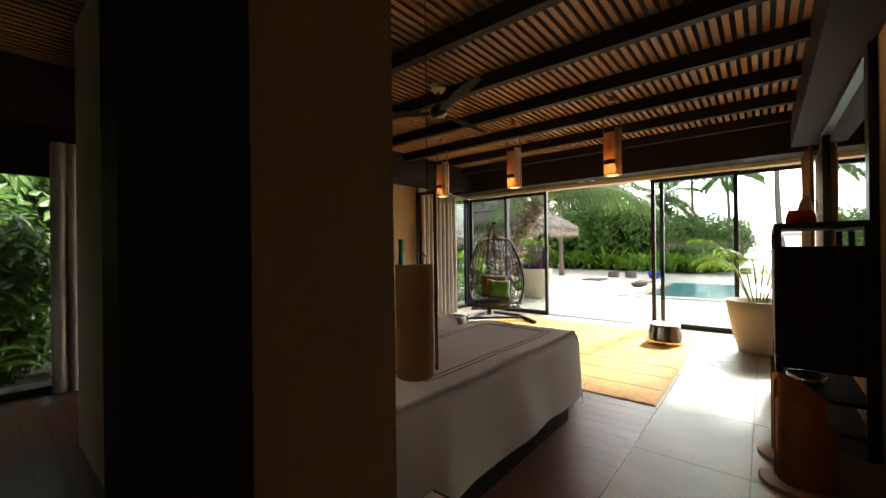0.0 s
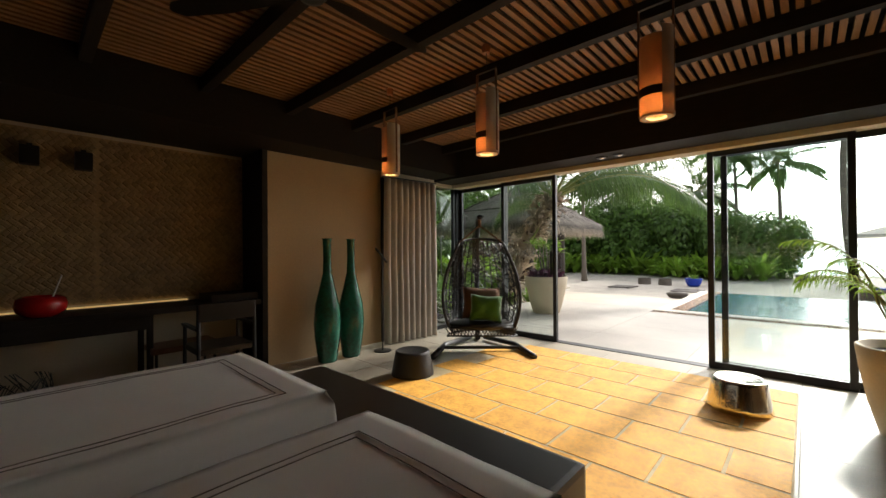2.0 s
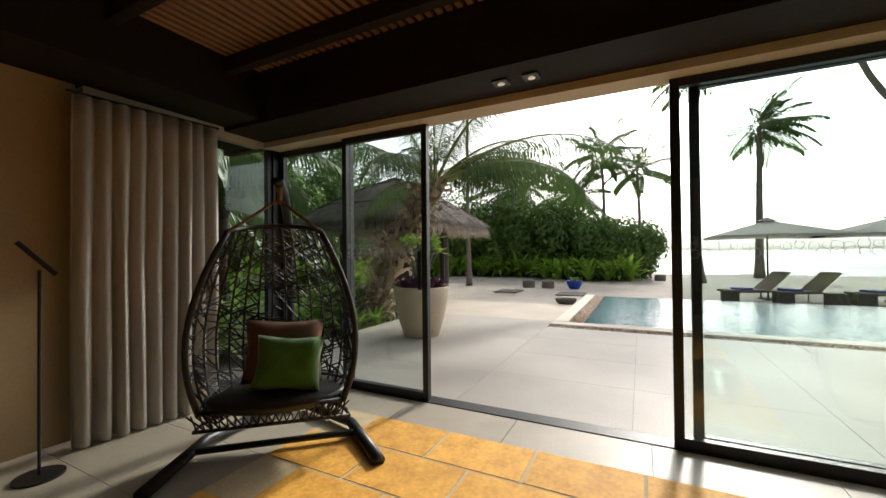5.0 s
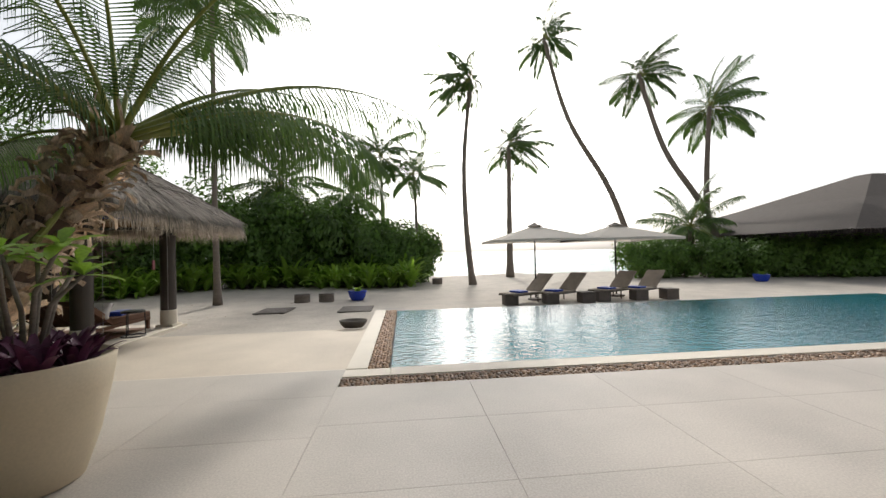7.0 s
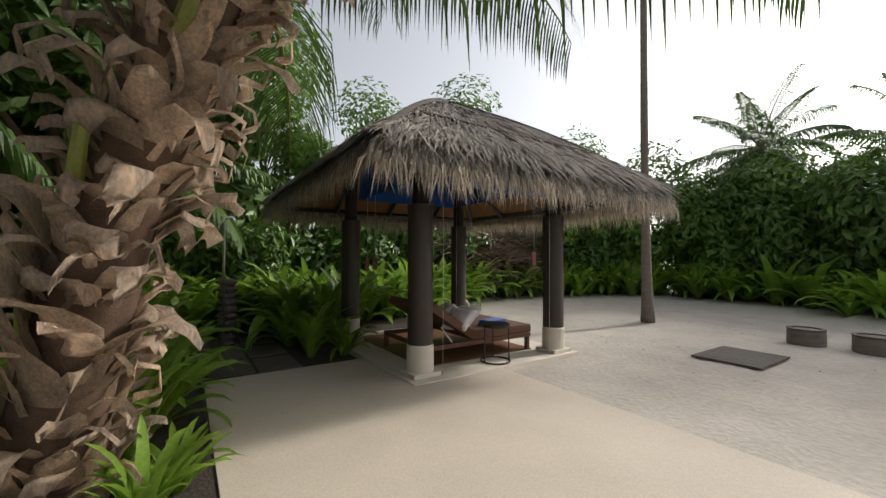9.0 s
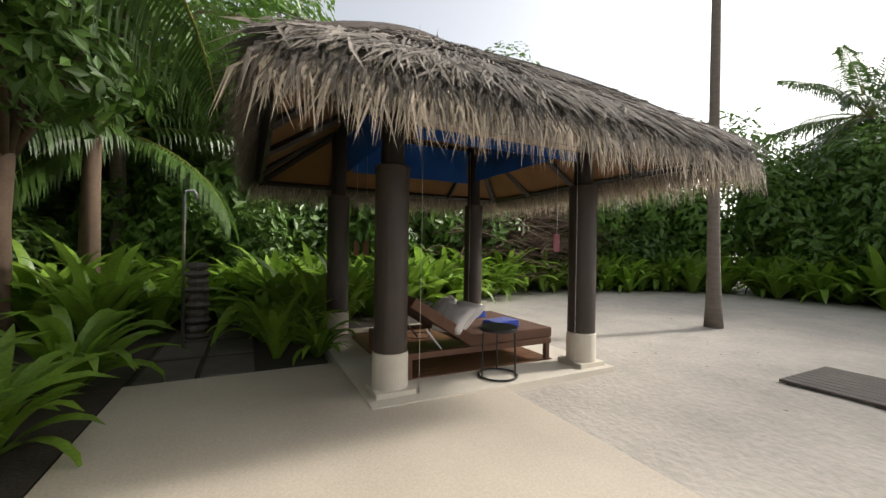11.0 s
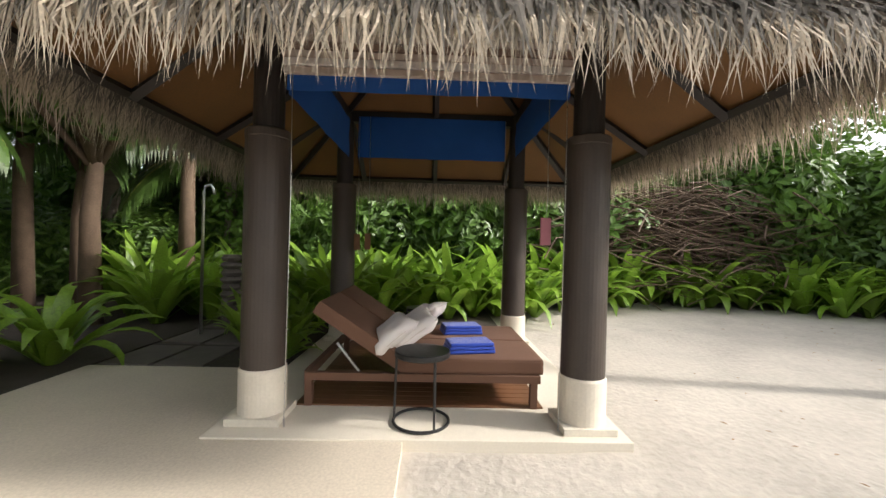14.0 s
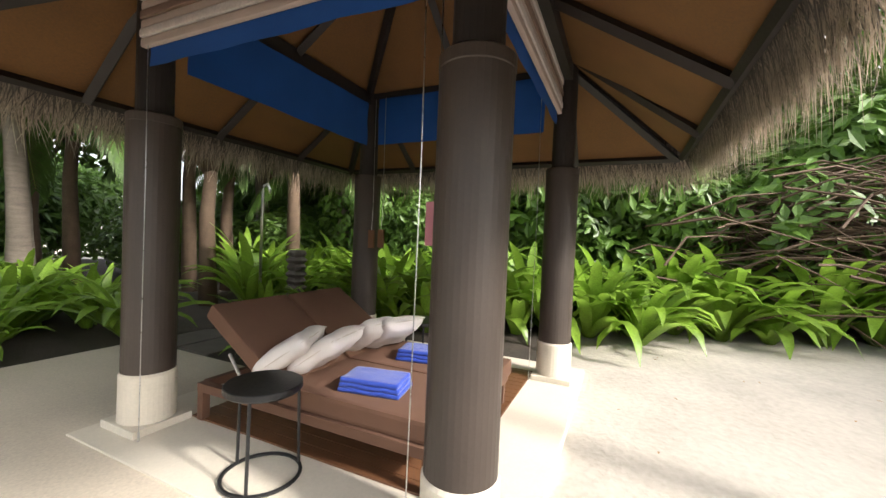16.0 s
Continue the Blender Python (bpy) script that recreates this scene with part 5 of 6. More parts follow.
for x, y, z0 in ((-4.36, 7.10, LOW + 0.02), (-4.36, 9.0, LOW + 0.02), (-6.75, 7.1, 1.3), (-6.74, 7.24, 1.31), (-4.62, 8.95, 1.40), (-6.75, 9.0, LOW + .02)):
    r = thing("blind_cord", "thin pale cord hanging from a blind", "cord", pose(x, y, 0), "blind cords")
    part("cord", tube([(0, 0, z0), (0, 0.01, 1.5), (0, 0, 2.82)], 0.003, 5), "grey_metal", r)
    if z0 > 1:
        part("tassel", box((-0.012, -0.04, z0 - 0.21), (0.012, 0.04, z0), 0.009), "rose_cloth" if x > -5 else "brown_cloth", r, "faded rose cloth cord tag" if x > -5 else "brown cloth cord tag")
    else:
        part("floor_hook", tube([(0, 0, z0 - 0.01), (0, 0, z0 + 0.05)], 0.007, 6), "grey_metal", r)

# ---- daybed ----
DZ = LOW + 0.014
db = thing("daybed", "wide brown double daybed with a raised backrest", "daybed", pose(0, 0, 0))
for x in (-4.74, -6.06):
    part("side_rail", box((x - 0.03, 7.12, DZ + 0.20), (x + 0.03, 8.97, DZ + 0.26), 0.004), "mattress", db)
for y in (7.12, 8.94):
    part("end_rail", box((-6.03, y - 0.02, DZ + 0.20), (-4.77, y + 0.03, DZ + 0.26), 0.004), "mattress", db)
for x in (-4.74, -6.06):
    for y in (7.15, 8.92):
        part("leg", box((x - 0.028, y - 0.028, DZ), (x + 0.028, y + 0.028, DZ + 0.20), 0.003), "mattress", db)
for k in range(2):
    xa = -4.73 - 0.68 * k
    part("mattress", box((xa - 0.66, 7.86, DZ + 0.262), (xa, 9.0, DZ + 0.385), 0.025), "mattress", db)
    bm = box((-0.33, -0.02, 0.0), (0.33, 0.84, 0.115), 0.025)
    bm.transform(pose(xa - 0.33, 7.86, DZ + 0.265, 33, 0, 180))
    part("backrest", bm, "mattress", db)
    part("prop", tube([(xa - 0.05, 7.55, DZ + 0.23), (xa - 0.05, 7.35, DZ + 0.48)], 0.012), "grey_metal", db)
for k, (x, y, rz, s) in enumerate(((-4.93, 7.70, 22, .42), (-5.08, 7.88, 10, .44), (-5.58, 7.86, -6, .40), (-5.78, 7.98, -20, .42))):
    c = thing("cushion", "pale striped square cushion leaning on the daybed", "cushion", pose(x, y + 0.06, DZ + 0.535, 54, 0, 180 + rz), "daybed cushions")
    body = part("cushion_body", pillow(s, s, 0.15, 14, 0.016, k), "white_cushion", c, smooth=True)
    part("piping", tube([(s / 2 * a, 0, s / 2 * b) for a, b in ((-.96, -.96), (-.9, 0), (-.96, .96), (0, .9), (.96, .96), (.9, 0), (.96, -.96), (0, -.9), (-.96, -.96))], 0.004, 5), "pale_cloth", body)
for x, y in ((-4.98, 8.42), (-5.68, 8.40)):
    t = thing("towel", "folded royal blue towel on the daybed", "towel", pose(x, y, DZ + 0.386, 0, 0, 100), "folded towels")
    for k in range(3):
        bm = box((-0.20 + .008 * k, -0.125, 0.029 * k), (0.20 - .006 * k, 0.125 - .007 * k, 0.029 * k + 0.031), 0.014)
        bmesh.ops.subdivide_edges(bm, edges=[e for e in bm.edges if e.calc_length() > 0.1], cuts=7, use_grid_fill=True)
        for v in bm.verts:
            v.co.z += 0.007 * noise.noise(v.co * 11) if v.co.z > 0.01 else 0
        part("fold", bm, "towel", t, smooth=True)
for tx, ty in ((-4.47, 8.04), (-6.45, 7.98)):
    tb = thing("side_table", "round black metal side table with a thin ring foot", "table", pose(tx, ty, DZ), "pavilion side tables")
    part("tray", lathe([(0, 0.475), (0.19, 0.475), (0.20, 0.485), (0.20, 0.512), (0.195, 0.517), (0, 0.517)], 40), "black_metal", tb)
    part("ring", tube([(0.20 * math.cos(a * math.pi / 16), 0.20 * math.sin(a * math.pi / 16), 0.012) for a in range(33)], 0.011, 8), "black_metal", tb)
    for a in (0.5, 2.6, 4.7):
        part("leg", tube([(0.196 * math.cos(a), 0.196 * math.sin(a), 0.012), (0.185 * math.cos(a), 0.185 * math.sin(a), 0.485)], 0.009), "black_metal", tb)

# ---- garden shower ----
sh = thing("garden_shower", "thin steel garden shower pole with a curved head", "shower", pose(-7.05, 4.95, -0.13))
part("pole", tube([(0, 0, 0), (0, 0, 1.95), (0, 0.02, 2.03), (0, 0.10, 2.05), (0.0, 0.14, 1.98), (0, 0.145, 1.92)], 0.02, 10), "grey_metal", sh, smooth=True)
st = thing("stone_pillar", "dark carved stone pillar behind the shower", "pillar", pose(-7.65, 5.05, -0.14))
bm = bmesh.new()
for k in range(10):
    lathe([(0, 0.11 * k), (0.13, 0.11 * k + 0.01), (0.17 - 0.02 * (k % 2), 0.11 * k + 0.06), (0.12, 0.11 * k + 0.109), (0, 0.11 * k + 0.11)], 10, bm)
part("pillar_body", bm, "slate", st)

# ---- the shaggy palm by the terrace ----
pt = thing("palm_tree", "stout young coconut palm with shaggy peeling leaf bases", "palm tree", pose(-3.55, 3.85, -0.14))
spine = [Vector((0, 0, 0)), Vector((0.10, 0.02, 0.5)), Vector((0.31, 0.16, 1.1)), Vector((0.56, 0.31, 1.7)), Vector((0.83, 0.52, 2.3)), Vector((1.05, 0.69, 2.75)), Vector((1.16, 0.77, 3.0))]
part("trunk", tube(spine, [0.33, 0.24, 0.21, 0.195, 0.18, 0.16, 0.12], 18), "husk_core", pt, smooth=True)


def on_spine(h):
    f = h * (len(spine) - 1)
    i = min(len(spine) - 2, int(f))
    return spine[i].lerp(spine[i + 1], f - i), (spine[i + 1] - spine[i]).normalized()


rnd = random.Random(17)
for k in range(270):
    h = 0.01 + 0.95 * k / 270
    c, up = on_spine(h)
    a = 2.4 * k + rnd.uniform(-0.3, 0.3)
    d = Vector((math.cos(a), math.sin(a), 0))
    d = (d - up * d.dot(up)).normalized()
    side = up.cross(d)
    r = (0.31 - 0.09 * min(1, h * 4) - 0.06 * h)
    bm = bmesh.new()
    w = rnd.uniform(0.012, 0.035) if k % 3 == 0 else rnd.uniform(0.04, 0.11)
    ln = rnd.uniform(0.28, 0.66)
    hangs = rnd.random() < 0.45      # torn sheaths that have folded over
    curl = rnd.uniform(2.6, 4.6) if hangs else rnd.uniform(-0.3, 2.0)
    lean = rnd.gauss(0, 0.75)
    twist = rnd.gauss(0, 0.7)
    prev = None
    rows = []
    p = c + d * (r - 0.02) - up * 0.05
    ang = rnd.uniform(0.2, 0.7)
    for s in range(6):
        t = s / 5
        ww = w * (1.15 - 0.85 * t ** 1.5)
        bow = 0.35 * ww
        jag = rnd.uniform(-0.012, 0.012)
        across = side * math.cos(twist * t) + d * math.sin(twist * t)
        rows.append([bm.verts.new(p + across * ww * u + up * (0.05 * (u * u - 0.4) * t * t * (1 if k % 2 else -1)) + d * bow * (1 - u * u) * (1 if t < .6 else .4) + up * (jag if abs(u) == 1 else 0)) for u in (-1, -0.5, 0, 0.5, 1)])
        p = p + (up * math.cos(ang) + d * math.sin(ang) + side * lean * t).normalized() * ln / 5
        ang += curl * (0.15 + 0.8 * t) * 0.7
    for x_, y_ in zip(rows, rows[1:]):
        for q in range(4):
            bm.faces.new((x_[q], x_[q + 1], y_[q + 1], y_[q]))
    bmesh.ops.solidify(bm, geom=bm.faces, thickness=0.008)
    part("husk", bm, "husk", pt, smooth=True)
for k in range(4):
    c, up = on_spine(0.12 + 0.2 * k)
    a = 3.9 + 0.8 * k
    d = Vector((math.cos(a), math.sin(a), 0))
    part("leaf_stub", tube([c + d * 0.22, c + d * 0.27 + up * 0.28, c + d * 0.30 + up * 0.42], [0.04, 0.03, 0.012], 8), "rachis", pt)
top = spine[-1]
# one frond sweeps low over the terrace, others rise
for k, (az, el, ln, arch, hang) in enumerate(((44, 24, 4.5, 1.2, 1.7), (53, 21, 4.7, 1.2, 1.8), (62, 34, 4.4, 1.15, 1.7), (24, 34, 4.2, 1.2, 1.7), (8, 22, 3.3, 1.35, 1.5), (36, 30, 3.4, 1.35, 1.5), (64, 30, 3.6, 1.25, 1.5), (48, 44, 3.4, 1.3, 1.5), (-25, 48, 3.2, 1.2, 1.2), (55, 40, 3.2, 1.2, 1.2), (95, 35, 3.0, 1.3, 1.2), (140, 50, 3.0, 1.2, 1.1), (185, 42, 3.1, 1.3, 1.2), (230, 35, 3.1, 1.2, 1.2), (-75, 45, 3.1, 1.2, 1.2), (20, 66, 3.2, 1.1, 1.0), (100, 72, 3.1, 1.0, 1.0), (200, 70, 3.0, 1.0, 1.0), (300, 66, 3.0, 1.1, 1.0), (160, 15, 3.0, 1.3, 1.3), (270, 20, 3.0, 1.3, 1.3))):
    bl, br = bmesh.new(), bmesh.new()
    m = Matrix.Translation(top) @ Matrix.Rotation(radians(az), 4, 'Z') @ Matrix.Rotation(radians(-el), 4, 'Y') @ Matrix.Translation((0.06, 0, 0)) @ Matrix.Rotation(random.Random(k).uniform(-.3, .3), 4, 'X')
    frond(bl, br, m, ln, 64, 1.12 if ln > 3.9 else 0.86, arch, 500 + k, hang, 0.8)
    part("frond_blade", bl, "frond", pt)
    part("frond_stalk", br, "rachis", pt, smooth=True)

# ---- planters ----
def planter(x, y, z, r, h, name_label):
    p = thing("planter", name_label, "planter", pose(x, y, z), "cream planters")
    part("pot", lathe([(0, 0), (0.58 * r, 0), (0.62 * r, 0.01), (0.80 * r, 0.35 * h), (0.94 * r, 0.75 * h), (r, h - 0.01), (r - 0.015, h), (0.94 * r, h), (0.90 * r, 0.9 * h), (0, 0.9 * h)], 48), "planter", p, smooth=True)
    part("soil", lathe([(0, 0.905 * h), (0.90 * r, 0.905 * h), (0, 0.93 * h)], 24), "soil", p)
    return p


planter(3.33, -1.15, 0.0, 0.33, 0.66, "tapered cream planter beside the glass doors")
ap = thing("areca_palm", "slender young areca palm growing in a cream planter", "plant", pose(3.33, -1.15, 0.58))
rnd = random.Random(31)
for k in range(11):
    a = 2.4 * k + 0.4
    bl, br = bmesh.new(), bmesh.new()
    base = Vector((0.06 * math.cos(a), 0.06 * math.sin(a), 0))
    tip = base + Vector((0.14 * math.cos(a), 0.14 * math.sin(a), rnd.uniform(0.22, 0.5)))
    tube([base, tip], [0.012, 0.006], 5, br)
    m = Matrix.Translation(tip) @ Matrix.Rotation(a, 4, 'Z') @ Matrix.Rotation(radians(-rnd.uniform(38, 80)), 4, 'Y')
    frond(bl, br, m, rnd.uniform(0.5, 0.85), 20, 0.24, 1.7, 700 + k, 0.7)
    part("frond_blade", bl, "leaf", ap)
    part("frond_stalk", br, "rachis", ap)
planter(-1.48, 2.42, 0.0, 0.46, 0.80, "large cream planter on the terrace")
fp = thing("frangipani", "young frangipani with bare grey stems and broad leaves", "plant", pose(-1.48, 2.42, 0.72))
bm = bmesh.new()
tips = []
rnd = random.Random(41)
for k in range(7):
    a = 2.4 * k
    p1 = Vector((0.05 * math.cos(a), 0.05 * math.sin(a), 0))
    p2 = p1 + Vector((0.10 * math.cos(a), 0.10 * math.sin(a), rnd.uniform(0.35, 0.55)))
    p3 = p2 + Vector((0.16 * math.cos(a + .5), 0.16 * math.sin(a + .5), rnd.uniform(0.12, 0.4)))
    tube([p1, p2, p3], [0.02, 0.015, 0.013], 7, bm)
    tips.append(p3)
part("stem", bm, "bark", fp, smooth=True)
bm = bmesh.new()
for p in tips:
    for q in range(8):
        a, e, ln = rnd.uniform(0, 6.28), rnd.uniform(-0.2, 1.1), rnd.uniform(0.16, 0.28)
        d = Vector((math.cos(a) * math.cos(e), math.sin(a) * math.cos(e), math.sin(e)))
        strip(bm, [p + d * ln * t - Vector((0, 0, 0.06 * t * t)) for t in (0, .25, .55, .85, 1)], [0.006, 0.03, 0.042, 0.028, 0.002], Vector((-math.sin(a), math.cos(a), 0)), 0.3)
part("broad_leaves", bm, "leaf", fp, smooth=True)
RHOEO = [mesh_of("purple_plant", strap_clump(20, 0.30, 0.030, 0.5, 80 + k, "purple_leaf"), ["purple_leaf"], True) for k in range(2)]
rnd = random.Random(43)
for k in range(9):
    a = 2 * math.pi * k / 9
    put_plant(RHOEO, -1.48 + 0.29 * math.cos(a), 2.42 + 0.29 * math.sin(a), 0.72, rnd.uniform(0.8, 1.1), rnd, "purple_plant", "small purple-leaved plant in the planter", "purple plants")

# ---- lilies and borders ----
def put_lily(x, y, s, rnd):
    """A spider lily; near the walk every leaf is a part of its own."""
    if not (-9.6 < x < -2.5 and 0.5 < y < 11.0):
        return put_plant(LILY, x, y, -0.15, s, rnd, "spider_lily", LL, LG)
    p = thing("spider_lily", LL, "plant", pose(x, y, -0.15, rnd.uniform(-6, 6), rnd.uniform(-6, 6), rnd.uniform(0, 360)) @ Matrix.Scale(s, 4), LG)
    for me in rnd.choice(LILY_LEAVES):
        new("leaf", me).parent = p
    return p



BORDER = [Vector(p) for p in ((-9.3, 9.8), (-10.4, 12.0), (-10.9, 15.2), (-8.2, 20.0), (-3.0, 19.4), (0.9, 18.6))]


def along_border(f, back):
    """A place on the edge of the planting round the sand, set back from it."""
    f *= len(BORDER) - 1
    i = min(len(BORDER) - 2, int(f))
    d = (BORDER[i + 1] - BORDER[i]).normalized()
    p = BORDER[i].lerp(BORDER[i + 1], f - i) + Vector((-d.y, d.x)) * back * (1 if d.x > 0 or d.y > 0 else -1)
    return p.x, p.y


rnd = random.Random(51)
LL, LG = "green spider lily with long arching strap leaves", "spider lilies"
spots = []
for k in range(3000):
    if len(spots) > 190:
        break
    zone = k % 6
    if zone == 0:
        x, y = rnd.uniform(-6.0, -3.35), rnd.uniform(-1.5, 4.35)
    elif zone == 1:
        x, y = rnd.uniform(-11.5, -7.6), rnd.uniform(3.0, 7.5)
    elif zone == 2:
        x, y = rnd.uniform(-11.5, -8.7), rnd.uniform(6.3, 10.2)
    elif zone == 3:
        x, y = along_border(rnd.random() ** 1.3, rnd.uniform(0.0, 1.5))
    elif zone == 4:
        x, y = rnd.uniform(-7.2, -5.9), rnd.uniform(5.9, 6.5)
    else:
        x, y = rnd.uniform(-3.0, 1.2), rnd.uniform(18.0, 19.0)
    if (x + 3.55) ** 2 + (y - 3.85) ** 2 < 0.28 or any((x - a) ** 2 + (y - b) ** 2 < 0.22 for a, b in spots):
        continue
    if -9.0 < x < -5.5 and 4.5 < y < 5.75:
        continue
    if zone == 4 and len([1 for a, b in spots if -7.3 < a < -5.8 and 5.8 < b < 6.6]) > 3:
        continue
    spots.append((x, y))
    put_lily(x, y, rnd.uniform(1.0, 1.45) * (0.6 if zone == 4 else 0.72 if zone == 0 else 1.18 if zone == 3 else 1), rnd)
for x, y, s in ((-3.02, 4.28, 0.52), (-3.0, 3.2, 0.5), (-3.3, 4.45, 0.42), (-3.0, 2.6, 0.55), (-3.15, 1.8, 0.6), (-3.1, 1.0, .6)):
    put_lily(x, y, s, rnd)
for k in range(46):
    x, y = along_border(0.3 + 0.7 * rnd.random(), rnd.uniform(0.6, 2.0))
    put_plant(GRASSY, x, y, -0.12, rnd.uniform(1.0, 1.7), rnd, "screw_pine", "dark green tufted plant with narrow hanging leaves", "tufted border plants")

# dry leaves scattered on the sand
bm = bmesh.new()
for k in range(130):
    x, y = rnd.uniform(-9.0, -1.0), rnd.uniform(9.8, 17.0)
    a, ln = rnd.uniform(0, 6.28), rnd.uniform(0.01, 0.028)
    d = Vector((math.cos(a), math.sin(a), 0))
    z = sand_height(x, y) + 0.012
    strip(bm, [Vector((x, y, z)) + d * ln * t for t in (-1, 0, 1)], [0.002, 0.009, 0.002], (-d.y, d.x, 0), 0.5)
tagged(part("leaf_litter", bm, "frond_dry", None, "small dry brown leaves scattered on the sand", "stuff"), category="leaves")

# ---- hedges and shrubs ----
rnd = random.Random(61)
k = 0
for i in range(17):
    f = 0.40 + 0.60 * i / 16
    low = 1 - 0.30 * max(0, (f - 0.8) / 0.2)
    x, y = along_border(f, 2.2 + rnd.uniform(-0.3, 0.3))
    shrub(x, y, -0.15, rnd.uniform(1.2, 1.5) * low, 200 + k, tall=rnd.uniform(1.05, 1.3))
    x, y = along_border(max(0.3, f - 0.06), 4.6 + rnd.uniform(-0.5, 0.5))
    shrub(x, y, -0.15, rnd.uniform(1.6, 2.0) * low, 300 + k, tall=rnd.uniform(0.95, 1.25))
    k += 1
for i in range(12):
    y = -4 + 18 * i / 11
    shrub(-13.0 + rnd.uniform(-0.8, 0.5), y, -0.15, rnd.uniform(1.3, 1.7), 400 + i, tall=rnd.uniform(0.9, 1.3))
for i in range(9):
    shrub(-9.9 - 0.25 * i + rnd.uniform(-.5, .5), -3 + 1.0 * i, -0.15, rnd.uniform(0.9, 1.2), 450 + i, tall=0.8)
for i in range(11):
    shrub(13.6 + 1.0 * i, 19.6 - 0.34 * i + rnd.uniform(-.2, .2), -0.25, rnd.uniform(0.85, 1.0), 500 + i, "clipped green hedge shrub behind the pool", 0.95)

for x, y, sc_ in ((-4.3, -8.6, 0.9), (-4.0, -7.2, 0.8), (-4.6, -10.0, 1.0), (-6.0, -8.0, 1.3), (-5.5, -5.5, 1.2), (-7.5, -10.5, 1.5), (-7.8, -6.0, 1.5), (-9.5, -8.5, 1.6), (-8.5, -12.0, 1.6)):
    shrub(x, y, -0.15, sc_, int(700 + y * 10), "dense dark shrub outside the garden door", 1.1)
for x, y in ((-3.2, -7.6), (-3.3, -8.4), (-3.4, -9.2)):
    put_plant(LILY, x, y, -0.15, 0.9, rnd, "spider_lily", LL, LG)
for x, y, sc_ in ((-11.3, 4.0, 1.05), (-10.7, 5.6, 0.85), (-11.9, 6.9, 1.1), (-11.6, 8.6, 1.0), (-12.2, 10.2, 1.1)):
    shrub(x, y, -0.15, sc_, int(800 + y * 10), "dense green shrub behind the lilies", 1.15)
# heap of cut branches behind the border
bm = bmesh.new()
for q in range(1500):
    a = rnd.gauss(1.2, 0.7)
    u = rnd.gauss(0, 1)
    c = Vector((-11.6 - 0.18 * u + rnd.gauss(0, 0.6), 14.2 + 1.5 * u, 0.1 + 2.5 * rnd.random() ** 0.7 * math.exp(-0.1 * u * u)))
    d = Vector((math.cos(a) * 0.6, math.sin(a), rnd.gauss(0.0, 0.22))) * rnd.uniform(0.5, 1.5)
    b = Vector((rnd.uniform(-.1, .1), rnd.uniform(-.1, .1), rnd.uniform(0, .3)))
    tube([c - d, c - d * 0.4 + b, c + d * 0.3 + b * 0.6, c + d], [0.02, 0.016, 0.011, 0.004], 4, bm, False)
tagged(part("branch_heap", bm, "twig", None, "tangled heap of dry brown branches behind the border", "stuff"), category="branches")

# broad-leaved trees and palms behind the garden
def tree(x, y, h, seed, label, s=1.0):
    rnd = random.Random(seed)
    t = thing("tree", label, "tree", pose(x, y, -0.15))
    bm = bmesh.new()
    tube([(0, 0, 0), (0.1, 0.05, h * 0.35), (0.05, 0.15, h * 0.7)], [0.16, 0.12, 0.08], 10, bm)
    lobes = []
    for k in range(9):
        a = 2.4 * k
        e = Vector((rnd.uniform(0.6, 1.5) * s * math.cos(a), rnd.uniform(0.6, 1.5) * s * math.sin(a), h * rnd.uniform(0.72, 1.05)))
        tube([(0.08, 0.1, h * 0.5), tuple(e * 0.6 + Vector((0, 0, h * 0.3))), tuple(e)], [0.06, 0.04, 0.015], 6, bm)
        lobes.append((tuple(e), rnd.uniform(0.45, 0.8) * s))
    part("trunk", bm, "twig", t, smooth=True)
    me = leafy(lobes, 4200, 0.13, seed)
    o = new("crown", me)
    o.parent = t
    return t


for x, y, h, sd in ((-12.6, 9.0, 5.0, 1), (-12.2, 5.0, 5.6, 2), (-14.5, 13.0, 5.0, 3), (-9.0, 1.6, 4.8, 4), (-15.0, 17.5, 5.2, 5), (-7.2, -2.5, 4.6, 6), (-6.0, -9.0, 4.4, 7), (-13.2, 2.2, 5.4, 8), (-11.8, -0.6, 5.2, 9), (-14.2, 6.8, 5.6, 10), (-7.6, 3.0, 4.6, 11), (-11.6, 3.0, 5.0, 12)):
    tree(x, y, h, 600 + sd, "broad-leaved garden tree with glossy green leaves", 1.15)
for x, y, h, sd in ((-9.2, 3.4, 7.0, 21), (-8.4, 1.2, 7.0, 22), (-13.8, 5.6, 7.4, 23), (-7.2, -0.8, 6.6, 24), (-15.6, 13.4, 7.6, 25), (-13.2, 17.2, 6.0, 26), (-8.0, 22.2, 4.8, 27), (-4.6, 23.0, 4.6, 28)):
    tree(x, y, h, 600 + sd, "tall shady garden tree with a dense dark crown", 1.9)
for x, y, h, size in ((-0.4, 23.5, 7.4, 1.0), (1.6, 23.0, 6.2, 0.85)):
    coconut_palm([(x, y, -0.2), (x + 0.1, y, h * 0.5), (x, y, h)], 0.12, 2, 30 * h, size, "airy screw pine on a bare stem above the hedge")

